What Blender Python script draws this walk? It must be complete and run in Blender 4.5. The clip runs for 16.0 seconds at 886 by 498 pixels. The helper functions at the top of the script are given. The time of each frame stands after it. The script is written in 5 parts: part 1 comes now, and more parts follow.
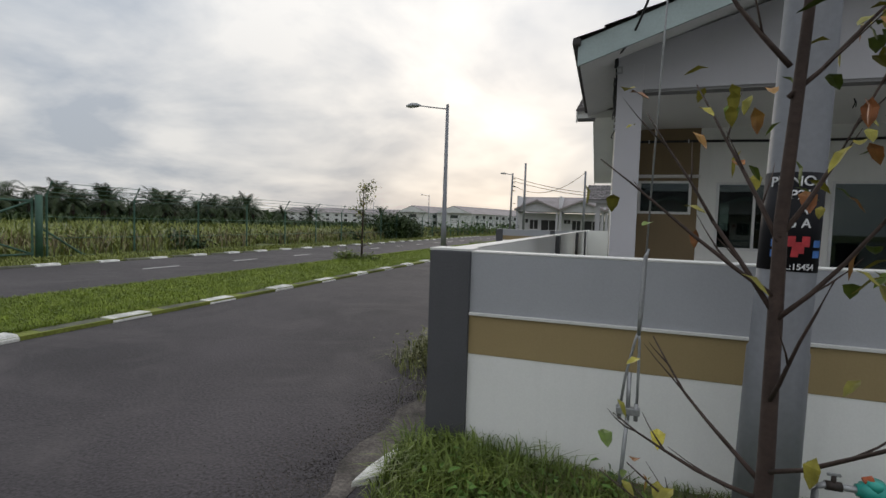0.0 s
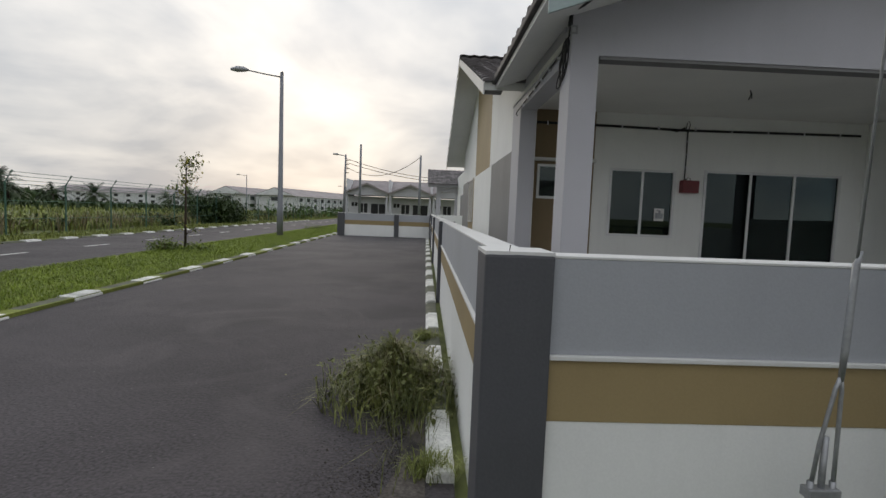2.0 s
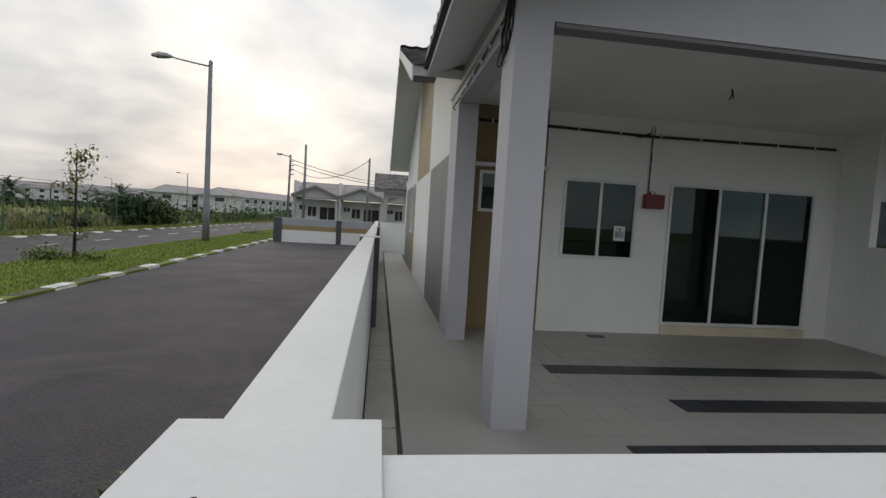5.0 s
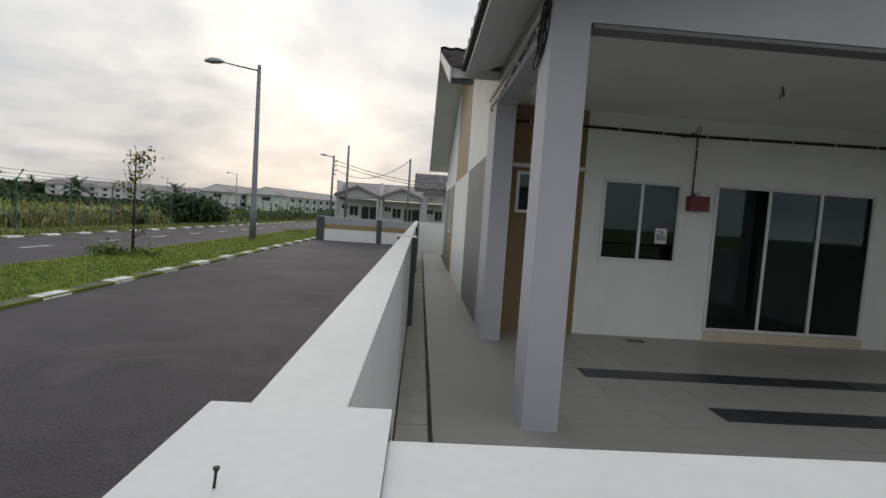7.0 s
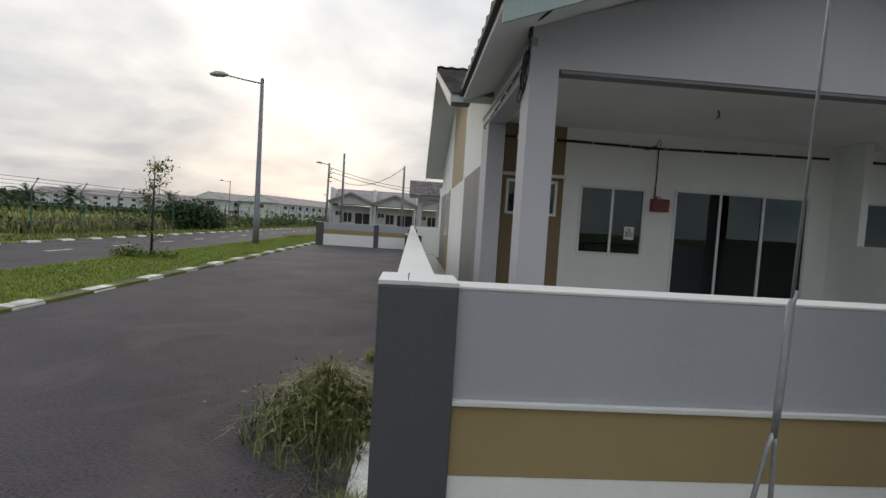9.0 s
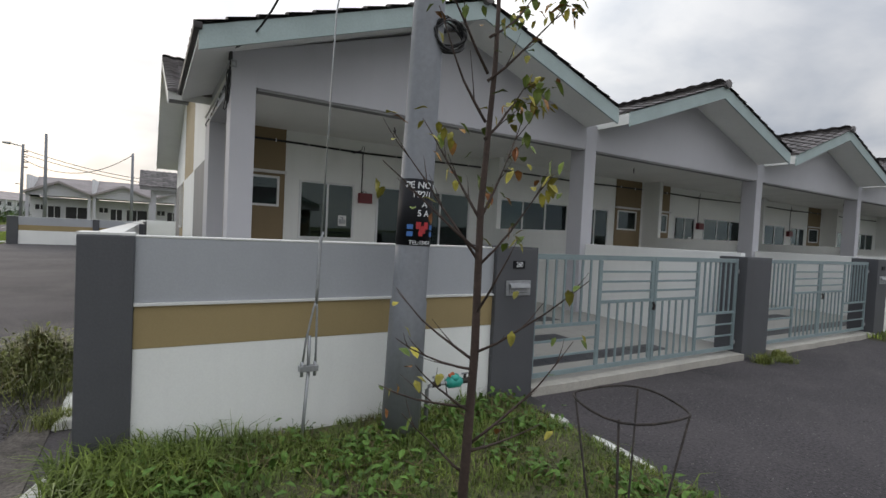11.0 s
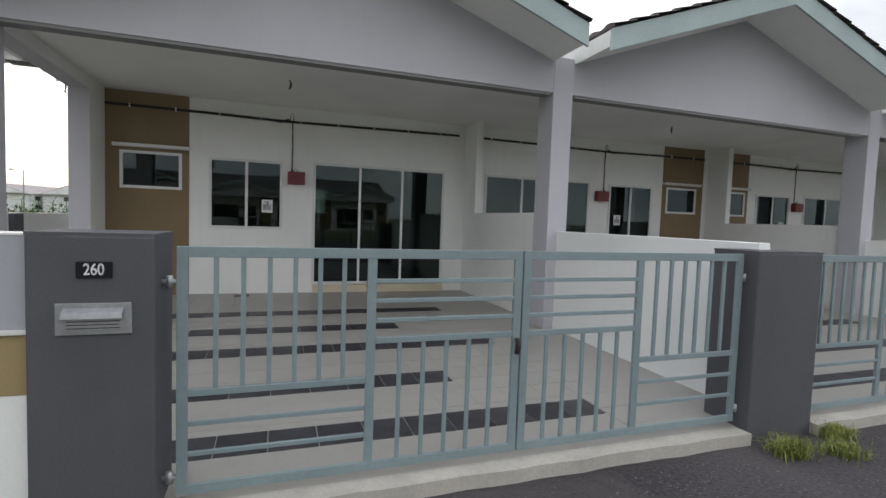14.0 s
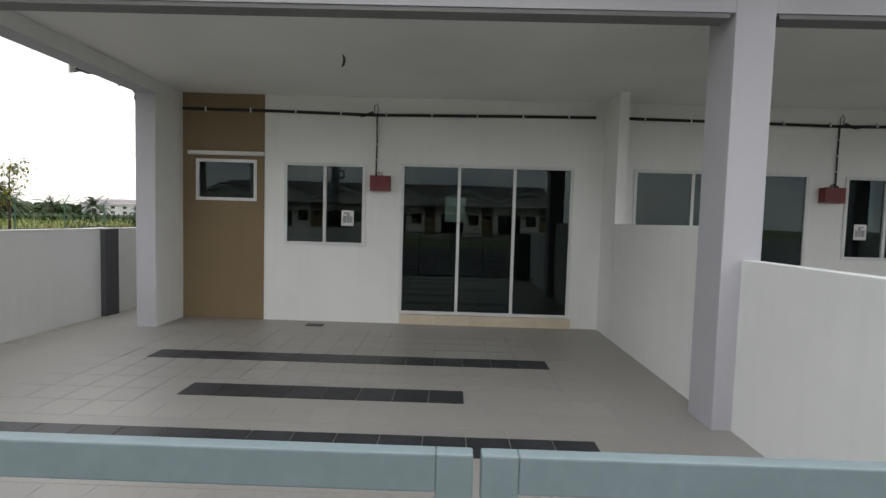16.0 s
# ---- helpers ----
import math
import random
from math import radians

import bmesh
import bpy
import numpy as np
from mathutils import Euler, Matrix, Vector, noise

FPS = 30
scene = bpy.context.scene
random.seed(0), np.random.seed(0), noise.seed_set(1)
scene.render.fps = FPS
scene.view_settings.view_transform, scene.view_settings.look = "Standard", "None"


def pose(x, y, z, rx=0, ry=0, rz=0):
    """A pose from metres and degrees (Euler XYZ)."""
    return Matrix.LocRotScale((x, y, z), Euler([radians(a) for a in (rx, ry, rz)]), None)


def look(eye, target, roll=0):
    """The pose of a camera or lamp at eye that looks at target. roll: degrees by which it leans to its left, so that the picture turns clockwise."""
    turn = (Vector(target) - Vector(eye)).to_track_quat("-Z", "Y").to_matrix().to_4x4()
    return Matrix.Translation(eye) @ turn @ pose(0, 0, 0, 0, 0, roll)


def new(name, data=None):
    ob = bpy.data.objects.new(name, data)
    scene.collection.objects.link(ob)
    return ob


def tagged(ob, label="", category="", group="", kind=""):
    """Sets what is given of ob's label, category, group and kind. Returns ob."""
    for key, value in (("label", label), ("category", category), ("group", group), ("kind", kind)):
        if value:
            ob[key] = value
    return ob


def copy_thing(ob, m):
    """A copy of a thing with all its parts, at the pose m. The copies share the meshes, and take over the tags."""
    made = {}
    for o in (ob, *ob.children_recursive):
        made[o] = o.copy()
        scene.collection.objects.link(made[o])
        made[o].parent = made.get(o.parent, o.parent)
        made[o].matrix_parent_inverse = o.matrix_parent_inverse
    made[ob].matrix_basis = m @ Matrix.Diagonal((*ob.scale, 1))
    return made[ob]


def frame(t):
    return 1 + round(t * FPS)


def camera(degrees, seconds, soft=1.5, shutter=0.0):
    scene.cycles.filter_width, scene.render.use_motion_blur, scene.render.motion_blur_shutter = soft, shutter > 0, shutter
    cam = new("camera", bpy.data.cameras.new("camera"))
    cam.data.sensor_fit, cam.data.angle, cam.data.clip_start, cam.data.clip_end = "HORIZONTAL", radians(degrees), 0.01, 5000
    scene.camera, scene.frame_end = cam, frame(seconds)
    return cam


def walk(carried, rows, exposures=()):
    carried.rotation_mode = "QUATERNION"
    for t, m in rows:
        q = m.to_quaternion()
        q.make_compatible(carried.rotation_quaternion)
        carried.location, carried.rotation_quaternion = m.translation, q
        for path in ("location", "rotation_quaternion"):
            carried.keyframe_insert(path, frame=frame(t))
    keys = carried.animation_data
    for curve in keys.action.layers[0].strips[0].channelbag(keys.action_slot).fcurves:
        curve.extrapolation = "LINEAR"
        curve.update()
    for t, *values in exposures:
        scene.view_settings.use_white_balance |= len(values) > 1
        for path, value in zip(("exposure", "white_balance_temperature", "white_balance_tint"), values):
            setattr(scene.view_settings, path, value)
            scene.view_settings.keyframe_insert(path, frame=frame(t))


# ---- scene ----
LENS = 84.5
cam = camera(LENS, 16.0)
PATH = [
    (0, (0.236, 0.040, 1.612), (-0.395, 1.935, 1.504), 1.8),
    (0.5, (-0.260, 0.097, 1.617), (-0.741, 2.035, 1.496), 2.2),
    (1, (-0.741, 0.406, 1.617), (-1.081, 2.373, 1.484), 2.1),
    (1.5, (-1.075, 0.795, 1.594), (-1.188, 2.787, 1.450), 2.2),
    (2, (-1.172, 1.261, 1.586), (-1.095, 3.253, 1.436), 2.2),
    (2.5, (-1.136, 1.781, 1.544), (-0.887, 3.760, 1.399), 2.2),
    (3, (-1.048, 2.188, 1.582), (-0.659, 4.146, 1.449), 2.5),
    (3.5, (-0.864, 2.492, 1.654), (-0.442, 4.443, 1.528), 2.7),
    (4, (-0.786, 2.621, 1.672), (-0.375, 4.575, 1.560), 3.4),
    (4.5, (-0.753, 2.744, 1.734), (-0.385, 4.706, 1.620), 3.6),
    (5, (-0.650, 2.791, 1.744), (-0.387, 4.770, 1.623), 3.4),
    (7.5, (-0.606, 2.680, 1.757), (-0.514, 4.673, 1.626), 3.9),
    (8, (-0.716, 2.433, 1.737), (-0.633, 4.428, 1.624), 3.9),
    (10.5, (-0.843, 0.013, 1.536), (-0.145, 1.886, 1.467), 2.6),
    (11, (-0.564, -0.283, 1.532), (0.471, 1.427, 1.466), 2.8),
    (11.5, (-0.070, -0.361, 1.550), (1.124, 1.241, 1.467), 2.8),
    (12, (0.554, -0.254, 1.539), (1.799, 1.309, 1.453), 2.7),
    (12.5, (1.200, -0.243, 1.538), (2.400, 1.355, 1.440), 2.1),
    (13, (1.893, -0.108, 1.547), (2.976, 1.571, 1.448), 2.2),
    (13.5, (2.593, 0.241, 1.530), (3.479, 2.032, 1.426), 2.1),
    (14, (3.130, 0.695, 1.541), (3.785, 2.581, 1.425), 2.0),
    (14.5, (3.582, 1.158, 1.560), (4.045, 3.101, 1.451), 2.0),
    (15, (3.985, 1.733, 1.594), (4.267, 3.710, 1.477), 1.9),
    (15.5, (4.328, 2.267, 1.634), (4.466, 4.259, 1.520), 1.9),
    (16, (4.528, 2.704, 1.682), (4.499, 4.701, 1.568), 1.6),
]
EXPOSE = [(0.0, -0.58, 6500, 11), (1.5, -0.66, 6500, 11), (3.2, -0.24, 6500, 11), (4.0, -0.36, 6500, 11), (5.0, -0.56, 6500, 11), (8.0, -0.56, 6500, 11),
          (10.5, -0.24, 6500, 11), (12.5, 0.1, 6450, 12), (14.0, 0.3, 6550, 12), (16.0, 0.46, 6700, 12)]
walk(cam, [(t, look(eye, target, roll)) for t, eye, target, roll in PATH], EXPOSE)

# ---- sky and sun: low sun behind thin cloud, beyond the houses ----
SUN_AZ, SUN_EL = radians(13.0), radians(13.0)   # azimuth counted from +y towards -x
sun_way = Vector((-math.sin(SUN_AZ) * math.cos(SUN_EL), math.cos(SUN_AZ) * math.cos(SUN_EL), math.sin(SUN_EL)))
SKY_STRENGTH = 0.1
sun_data = bpy.data.lights.new("sun", "SUN")
sun_data.energy, sun_data.angle, sun_data.color = 0.6, radians(14), (1.0, 0.9, 0.78)
sun = new("sun", sun_data)
sun.rotation_euler = sun_way.to_track_quat("Z", "Y").to_euler()


def build_world():
    w = bpy.data.worlds.new("sky")
    scene.world = w
    w.use_nodes = True
    nt = w.node_tree
    n, l = nt.nodes, nt.links
    n.clear()
    out, bg = n.new("ShaderNodeOutputWorld"), n.new("ShaderNodeBackground")
    sky = n.new("ShaderNodeTexSky")
    sky.sky_type, sky.sun_disc = "NISHITA", False
    sky.sun_elevation, sky.sun_rotation = SUN_EL, -SUN_AZ
    sky.dust_density = 2.5
    co = n.new("ShaderNodeTexCoord")
    sep = n.new("ShaderNodeSeparateXYZ")
    l.new(co.outputs["Generated"], sep.inputs[0])

    def math_node(op, a, b=None, clamp=False):
        m = n.new("ShaderNodeMath")
        m.operation, m.use_clamp = op, clamp
        for i, v in enumerate((a, b)):
            if v is None:
                continue
            if isinstance(v, (int, float)):
                m.inputs[i].default_value = v
            else:
                l.new(v, m.inputs[i])
        return m.outputs[0]

    # cloud plane: direction projected onto a flat layer
    zz = math_node("ADD", math_node("MAXIMUM", sep.outputs[2], 0.0), 0.30)
    px, py = math_node("DIVIDE", sep.outputs[0], zz), math_node("DIVIDE", sep.outputs[1], zz)
    comb = n.new("ShaderNodeCombineXYZ")
    l.new(px, comb.inputs[0]), l.new(py, comb.inputs[1])
    big = n.new("ShaderNodeTexNoise")
    big.inputs["Scale"].default_value, big.inputs["Detail"].default_value, big.inputs["Roughness"].default_value = 1.25, 9, 0.52
    big.inputs["Distortion"].default_value = 0.5
    l.new(comb.outputs[0], big.inputs["Vector"])
    fine = n.new("ShaderNodeTexNoise")
    fine.inputs["Scale"].default_value, fine.inputs["Detail"].default_value = 3.6, 8
    l.new(comb.outputs[0], fine.inputs["Vector"])
    amount = math_node("ADD", math_node("MULTIPLY", big.outputs["Fac"], 0.74), math_node("MULTIPLY", fine.outputs["Fac"], 0.26))
    ramp = n.new("ShaderNodeValToRGB")
    e = ramp.color_ramp.elements
    e[0].position, e[0].color = 0.40, (8.0, 8.0, 7.95, 1)
    e[1].position, e[1].color = 0.60, (4.3, 4.75, 5.4, 1)
    l.new(amount, ramp.inputs[0])
    # brightness round the veiled sun
    dot = n.new("ShaderNodeVectorMath")
    dot.operation = "DOT_PRODUCT"
    l.new(co.outputs["Generated"], dot.inputs[0])
    dot.inputs[1].default_value = sun_way
    near = math_node("MULTIPLY", math_node("POWER", math_node("MAXIMUM", dot.outputs["Value"], 0.0), 45.0), 0.55)
    wide = math_node("MULTIPLY", math_node("ADD", dot.outputs["Value"], 1.0), 0.5)
    glow = n.new("ShaderNodeMix")
    glow.data_type, glow.blend_type = "RGBA", "MULTIPLY"
    glow.inputs["Factor"].default_value = 1.0
    l.new(ramp.outputs[0], glow.inputs["A"])
    tone = n.new("ShaderNodeValToRGB")
    te = tone.color_ramp.elements
    te[0].position, te[0].color = 0.0, (1.40, 1.39, 1.37, 1)
    te[1].position, te[1].color = 1.0, (1.50, 1.48, 1.44, 1)
    for pos, col in ((0.38, (1.24, 1.23, 1.22, 1)), (0.62, (0.82, 0.85, 0.90, 1)), (0.86, (1.55, 1.55, 1.52, 1))):
        te.new(pos).color = col
    l.new(wide, tone.inputs[0])
    l.new(tone.outputs[0], glow.inputs["B"])
    warm = n.new("ShaderNodeMix")
    warm.data_type, warm.blend_type = "RGBA", "ADD"
    l.new(near, warm.inputs["Factor"])
    l.new(glow.outputs["Result"], warm.inputs["A"])
    warm.inputs["B"].default_value = (5.6, 5.4, 4.9, 1)
    # an overcast sky brightens towards the zenith
    lift = math_node("ADD", math_node("MULTIPLY", math_node("POWER", math_node("MAXIMUM", sep.outputs[2], 0.0), 1.6), 1.4), 0.92)
    high = n.new("ShaderNodeMix")
    high.data_type, high.blend_type = "RGBA", "MULTIPLY"
    high.inputs["Factor"].default_value = 1.0
    l.new(warm.outputs["Result"], high.inputs["A"]), l.new(lift, high.inputs["B"])
    veil = n.new("ShaderNodeMix")
    veil.data_type = "RGBA"
    veil.inputs["Factor"].default_value = 0.93
    l.new(sky.outputs[0], veil.inputs["A"]), l.new(high.outputs["Result"], veil.inputs["B"])
    l.new(veil.outputs["Result"], bg.inputs[0])
    bg.inputs[1].default_value = SKY_STRENGTH
    l.new(bg.outputs[0], out.inputs[0])


build_world()

# ---- materials ----


def mat(name, color, rough=0.7, vary=0.12, scale=3.0, fine=60.0, bump=0.15, metal=0.0, tint=None, spec=0.5, island=0.0, stain=0.0, piece=0.0, worn=None):
    """A surface with grain at two scales; tint is the colour that its worn patches turn to."""
    m = bpy.data.materials.new(name)
    m.use_nodes = True
    nt = m.node_tree
    n, l = nt.nodes, nt.links
    p = n["Principled BSDF"]
    p.inputs["Roughness"].default_value, p.inputs["Metallic"].default_value = rough, metal
    p.inputs["Specular IOR Level"].default_value = spec
    co = n.new("ShaderNodeTexCoord")
    a, b = n.new("ShaderNodeTexNoise"), n.new("ShaderNodeTexNoise")
    for node, s, d in ((a, scale, 6), (b, fine, 3)):
        node.inputs["Scale"].default_value, node.inputs["Detail"].default_value = s, d
        l.new(co.outputs["Object"], node.inputs["Vector"])
    tint = tint or tuple(c * (1 - 2.2 * vary) for c in color)
    mix = n.new("ShaderNodeMix")
    mix.data_type = "RGBA"
    mix.inputs["A"].default_value, mix.inputs["B"].default_value = (*[min(1, c * (1 + vary)) for c in color], 1), (*tint, 1)
    ramp = n.new("ShaderNodeMapRange")
    ramp.inputs["From Min"].default_value, ramp.inputs["From Max"].default_value = 0.35, 0.7
    l.new(a.outputs["Fac"], ramp.inputs["Value"])
    l.new(ramp.outputs[0], mix.inputs["Factor"])
    grain = n.new("ShaderNodeMix")
    grain.data_type, grain.blend_type = "RGBA", "MULTIPLY"
    grain.inputs["Factor"].default_value = 1.0
    gr = n.new("ShaderNodeMapRange")
    gr.inputs["From Min"].default_value, gr.inputs["From Max"].default_value = 0.3, 0.7
    gr.inputs["To Min"].default_value, gr.inputs["To Max"].default_value = 1 - vary * 1.2, 1 + vary * 1.2
    l.new(b.outputs["Fac"], gr.inputs["Value"])
    l.new(mix.outputs["Result"], grain.inputs["A"]), l.new(gr.outputs[0], grain.inputs["B"])
    last = grain.outputs["Result"]
    if island or piece:
        src = n.new("ShaderNodeNewGeometry") if island else n.new("ShaderNodeObjectInfo")
        r = n.new("ShaderNodeMapRange")
        k = island or piece
        r.inputs["To Min"].default_value, r.inputs["To Max"].default_value = 1 - k, 1 + k
        l.new(src.outputs["Random Per Island" if island else "Random"], r.inputs["Value"])
        mm = n.new("ShaderNodeMix")
        mm.data_type, mm.blend_type = "RGBA", "MULTIPLY"
        mm.inputs["Factor"].default_value = 1.0
        l.new(last, mm.inputs["A"]), l.new(r.outputs[0], mm.inputs["B"])
        last = mm.outputs["Result"]
    if worn:
        # ragged patches rubbed to another colour
        wn = n.new("ShaderNodeTexNoise")
        wn.inputs["Scale"].default_value, wn.inputs["Detail"].default_value, wn.inputs["Roughness"].default_value = worn[1], 10, 0.72
        wn.inputs["Distortion"].default_value = 0.8
        l.new(co.outputs["Object"], wn.inputs["Vector"])
        wr = n.new("ShaderNodeMapRange")
        wr.inputs["From Min"].default_value, wr.inputs["From Max"].default_value = 0.48, 0.68
        wr.inputs["To Max"].default_value = worn[2]
        l.new(wn.outputs["Fac"], wr.inputs["Value"])
        wm = n.new("ShaderNodeMix")
        wm.data_type = "RGBA"
        l.new(wr.outputs[0], wm.inputs["Factor"])
        l.new(last, wm.inputs["A"])
        wm.inputs["B"].default_value = (*worn[0], 1)
        last = wm.outputs["Result"]
    if stain:
        # drips and smears: noise drawn out along z
        mp = n.new("ShaderNodeMapping")
        mp.inputs["Scale"].default_value = (5.0, 5.0, 0.5)
        l.new(co.outputs["Object"], mp.inputs["Vector"])
        s = n.new("ShaderNodeTexNoise")
        s.inputs["Scale"].default_value, s.inputs["Detail"].default_value = 1.6, 8
        l.new(mp.outputs[0], s.inputs["Vector"])
        sr = n.new("ShaderNodeMapRange")
        sr.inputs["From Min"].default_value, sr.inputs["From Max"].default_value = 0.5, 0.8
        sr.inputs["To Max"].default_value = stain
        l.new(s.outputs["Fac"], sr.inputs["Value"])
        ms = n.new("ShaderNodeMix")
        ms.data_type = "RGBA"
        l.new(sr.outputs[0], ms.inputs["Factor"])
        l.new(last, ms.inputs["A"])
        ms.inputs["B"].default_value = (*[c * 0.55 for c in color], 1)
        last = ms.outputs["Result"]
    l.new(last, p.inputs["Base Color"])
    if bump:
        bp = n.new("ShaderNodeBump")
        bp.inputs["Strength"].default_value, bp.inputs["Distance"].default_value = bump, 0.01
        l.new(b.outputs["Fac"], bp.inputs["Height"])
        l.new(bp.outputs[0], p.inputs["Normal"])
    return m


def glass_mat():
    m = bpy.data.materials.new("tinted_glass")
    m.use_nodes = True
    nt = m.node_tree
    n, l = nt.nodes, nt.links
    n.remove(n["Principled BSDF"])
    tr, gl, mx, fr = n.new("ShaderNodeBsdfTransparent"), n.new("ShaderNodeBsdfGlossy"), n.new("ShaderNodeMixShader"), n.new("ShaderNodeFresnel")
    tr.inputs[0].default_value = (0.21, 0.26, 0.25, 1)
    gl.inputs["Roughness"].default_value = 0.015
    gl.inputs[0].default_value = (0.74, 0.88, 0.88, 1)
    fr.inputs["IOR"].default_value = 1.54
    l.new(fr.outputs[0], mx.inputs[0]), l.new(tr.outputs[0], mx.inputs[1]), l.new(gl.outputs[0], mx.inputs[2])
    l.new(mx.outputs[0], n["Material Output"].inputs[0])
    return m


def leaf_mat(name, a, b, rough=0.55):
    m = mat(name, a, rough, 0.25, 4.0, 30.0, 0.0, tint=b, island=0.3, spec=0.25)
    p = m.node_tree.nodes["Principled BSDF"]
    p.inputs["Transmission Weight"].default_value = 0.0
    return m


WHITE = mat("white_wall_paint", (0.80, 0.81, 0.79), 0.75, 0.018, 1.2, 90, 0.06, stain=0.09)
CAP = mat("white_coping_paint", (0.66, 0.66, 0.64), 0.7, 0.02, 2.5, 50, 0.07, stain=0.08)
LILAC = mat("pale_grey_wall_paint", (0.455, 0.455, 0.485), 0.75, 0.02, 1.2, 90, 0.06, stain=0.06)
LOWGREY = mat("grey_band_paint", (0.365, 0.38, 0.405), 0.75, 0.025, 1.5, 90, 0.08, stain=0.10)
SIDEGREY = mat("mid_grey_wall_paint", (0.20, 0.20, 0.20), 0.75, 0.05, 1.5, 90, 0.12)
DARK = mat("dark_grey_pillar_paint", (0.078, 0.080, 0.088), 0.7, 0.045, 2.0, 70, 0.15, stain=0.15)
GOLD = mat("mustard_band_paint", (0.315, 0.24, 0.118), 0.75, 0.03, 1.6, 90, 0.08, stain=0.10)
BROWN = mat("brown_panel_paint", (0.215, 0.158, 0.088), 0.75, 0.03, 1.0, 90, 0.06, stain=0.16)
CEIL = mat("ceiling_paint", (0.76, 0.76, 0.73), 0.85, 0.03, 0.8, 60, 0.08)
FASCIA = mat("pale_green_fascia_paint", (0.35, 0.43, 0.43), 0.6, 0.05, 2.0, 40, 0.06)
TILE = mat("roof_tile", (0.135, 0.124, 0.124), 0.75, 0.15, 4.0, 40, 0.3, island=0.35)
FLOORM = mat("grey_floor_tile", (0.305, 0.295, 0.27), 0.42, 0.025, 0.9, 50, 0.03, stain=0.14)
FLOORTILE = mat("grey_floor_tile_piece", (0.305, 0.295, 0.27), 0.42, 0.02, 0.9, 50, 0.03, stain=0.12, piece=0.035)
BLACKTILE = mat("charcoal_floor_tile", (0.030, 0.031, 0.036), 0.45, 0.2, 6.0, 60, 0.1, piece=0.25)
CREAM = mat("cream_tile", (0.62, 0.55, 0.42), 0.4, 0.05, 3.0, 50, 0.05)
ASPHALT = mat("asphalt", (0.0435, 0.038, 0.041), 0.86, 0.42, 0.45, 42, 1.0, tint=(0.030, 0.026, 0.0285), worn=((0.080, 0.071, 0.072), 0.75, 0.8))
CONC = mat("worn_concrete", (0.42, 0.40, 0.355), 0.85, 0.06, 3.0, 40, 0.3, stain=0.25)
DARKCONC = mat("damp_concrete", (0.13, 0.125, 0.12), 0.8, 0.2, 2.0, 50, 0.5)
KERBW = mat("white_kerb_paint", (0.66, 0.66, 0.62), 0.8, 0.15, 5.0, 50, 0.5, stain=0.35, piece=0.12)
KERBB = mat("bare_kerb", (0.10, 0.105, 0.07), 0.85, 0.2, 5.0, 50, 0.5, piece=0.2)
LINE = mat("road_paint", (0.52, 0.52, 0.50), 0.8, 0.2, 4.0, 60, 0.3)
GATE = mat("grey_green_gate_paint", (0.205, 0.265, 0.275), 0.42, 0.04, 3.0, 40, 0.03, spec=0.5)
ALU = mat("white_aluminium", (0.70, 0.71, 0.71), 0.4, 0.03, 3.0, 40, 0.0)
STEEL = mat("galvanised_steel", (0.36, 0.37, 0.38), 0.5, 0.08, 6.0, 50, 0.05, metal=0.6)
POLE = mat("weathered_pole_steel", (0.205, 0.215, 0.235), 0.55, 0.05, 2.0, 30, 0.08, metal=0.2, stain=0.45)
BLACK = mat("black_plastic", (0.014, 0.014, 0.015), 0.5, 0.1, 5.0, 50, 0.0)
RED = mat("dark_red_box_paint", (0.17, 0.026, 0.030), 0.5, 0.1, 8.0, 60, 0.0)
TEAL = mat("teal_meter_plastic", (0.03, 0.36, 0.30), 0.4, 0.1, 8.0, 50, 0.0)
ORANGE = mat("orange_seal", (0.45, 0.10, 0.03), 0.5, 0.1)
PAPER = mat("paper", (0.72, 0.72, 0.70), 0.8, 0.04, 10, 60, 0.0)
INK = mat("grey_print", (0.30, 0.31, 0.33), 0.8, 0.1)
SIGNW = mat("white_sign_paint", (0.72, 0.73, 0.75), 0.6, 0.15, 30, 80, 0.0)
SIGNR = mat("red_sign_paint", (0.45, 0.03, 0.04), 0.6, 0.12, 20, 80, 0.0)
SIGNB = mat("blue_sign_paint", (0.05, 0.16, 0.45), 0.6, 0.12, 20, 80, 0.0)
SIGNK = mat("black_sign_paint", (0.010, 0.010, 0.013), 0.6, 0.06, 20, 80, 0.0, spec=0.2)
BARK = mat("brown_bark", (0.052, 0.034, 0.027), 0.85, 0.14, 10, 60, 0.4)
WIRE = mat("rusty_wire", (0.035, 0.026, 0.022), 0.7, 0.3, 20, 60, 0.2)
GRASS = leaf_mat("grass_blades", (0.135, 0.175, 0.036), (0.075, 0.115, 0.022))
VERGE = leaf_mat("bright_grass", (0.195, 0.255, 0.034), (0.125, 0.175, 0.024))
WILD = leaf_mat("wild_grass", (0.20, 0.22, 0.058), (0.115, 0.145, 0.036))
BUSHL = leaf_mat("bush_leaves", (0.045, 0.07, 0.022), (0.026, 0.045, 0.014))
SCRUB = leaf_mat("scrub_stalks", (0.135, 0.145, 0.042), (0.065, 0.08, 0.022))
STRAW = leaf_mat("dry_grass", (0.16, 0.13, 0.065), (0.09, 0.075, 0.035))
WEED = leaf_mat("weed_leaves", (0.085, 0.155, 0.03), (0.05, 0.10, 0.018))
YLEAF = leaf_mat("yellowing_leaves", (0.27, 0.235, 0.035), (0.15, 0.15, 0.03))
GLEAF = leaf_mat("green_leaves", (0.12, 0.16, 0.03), (0.07, 0.11, 0.02))
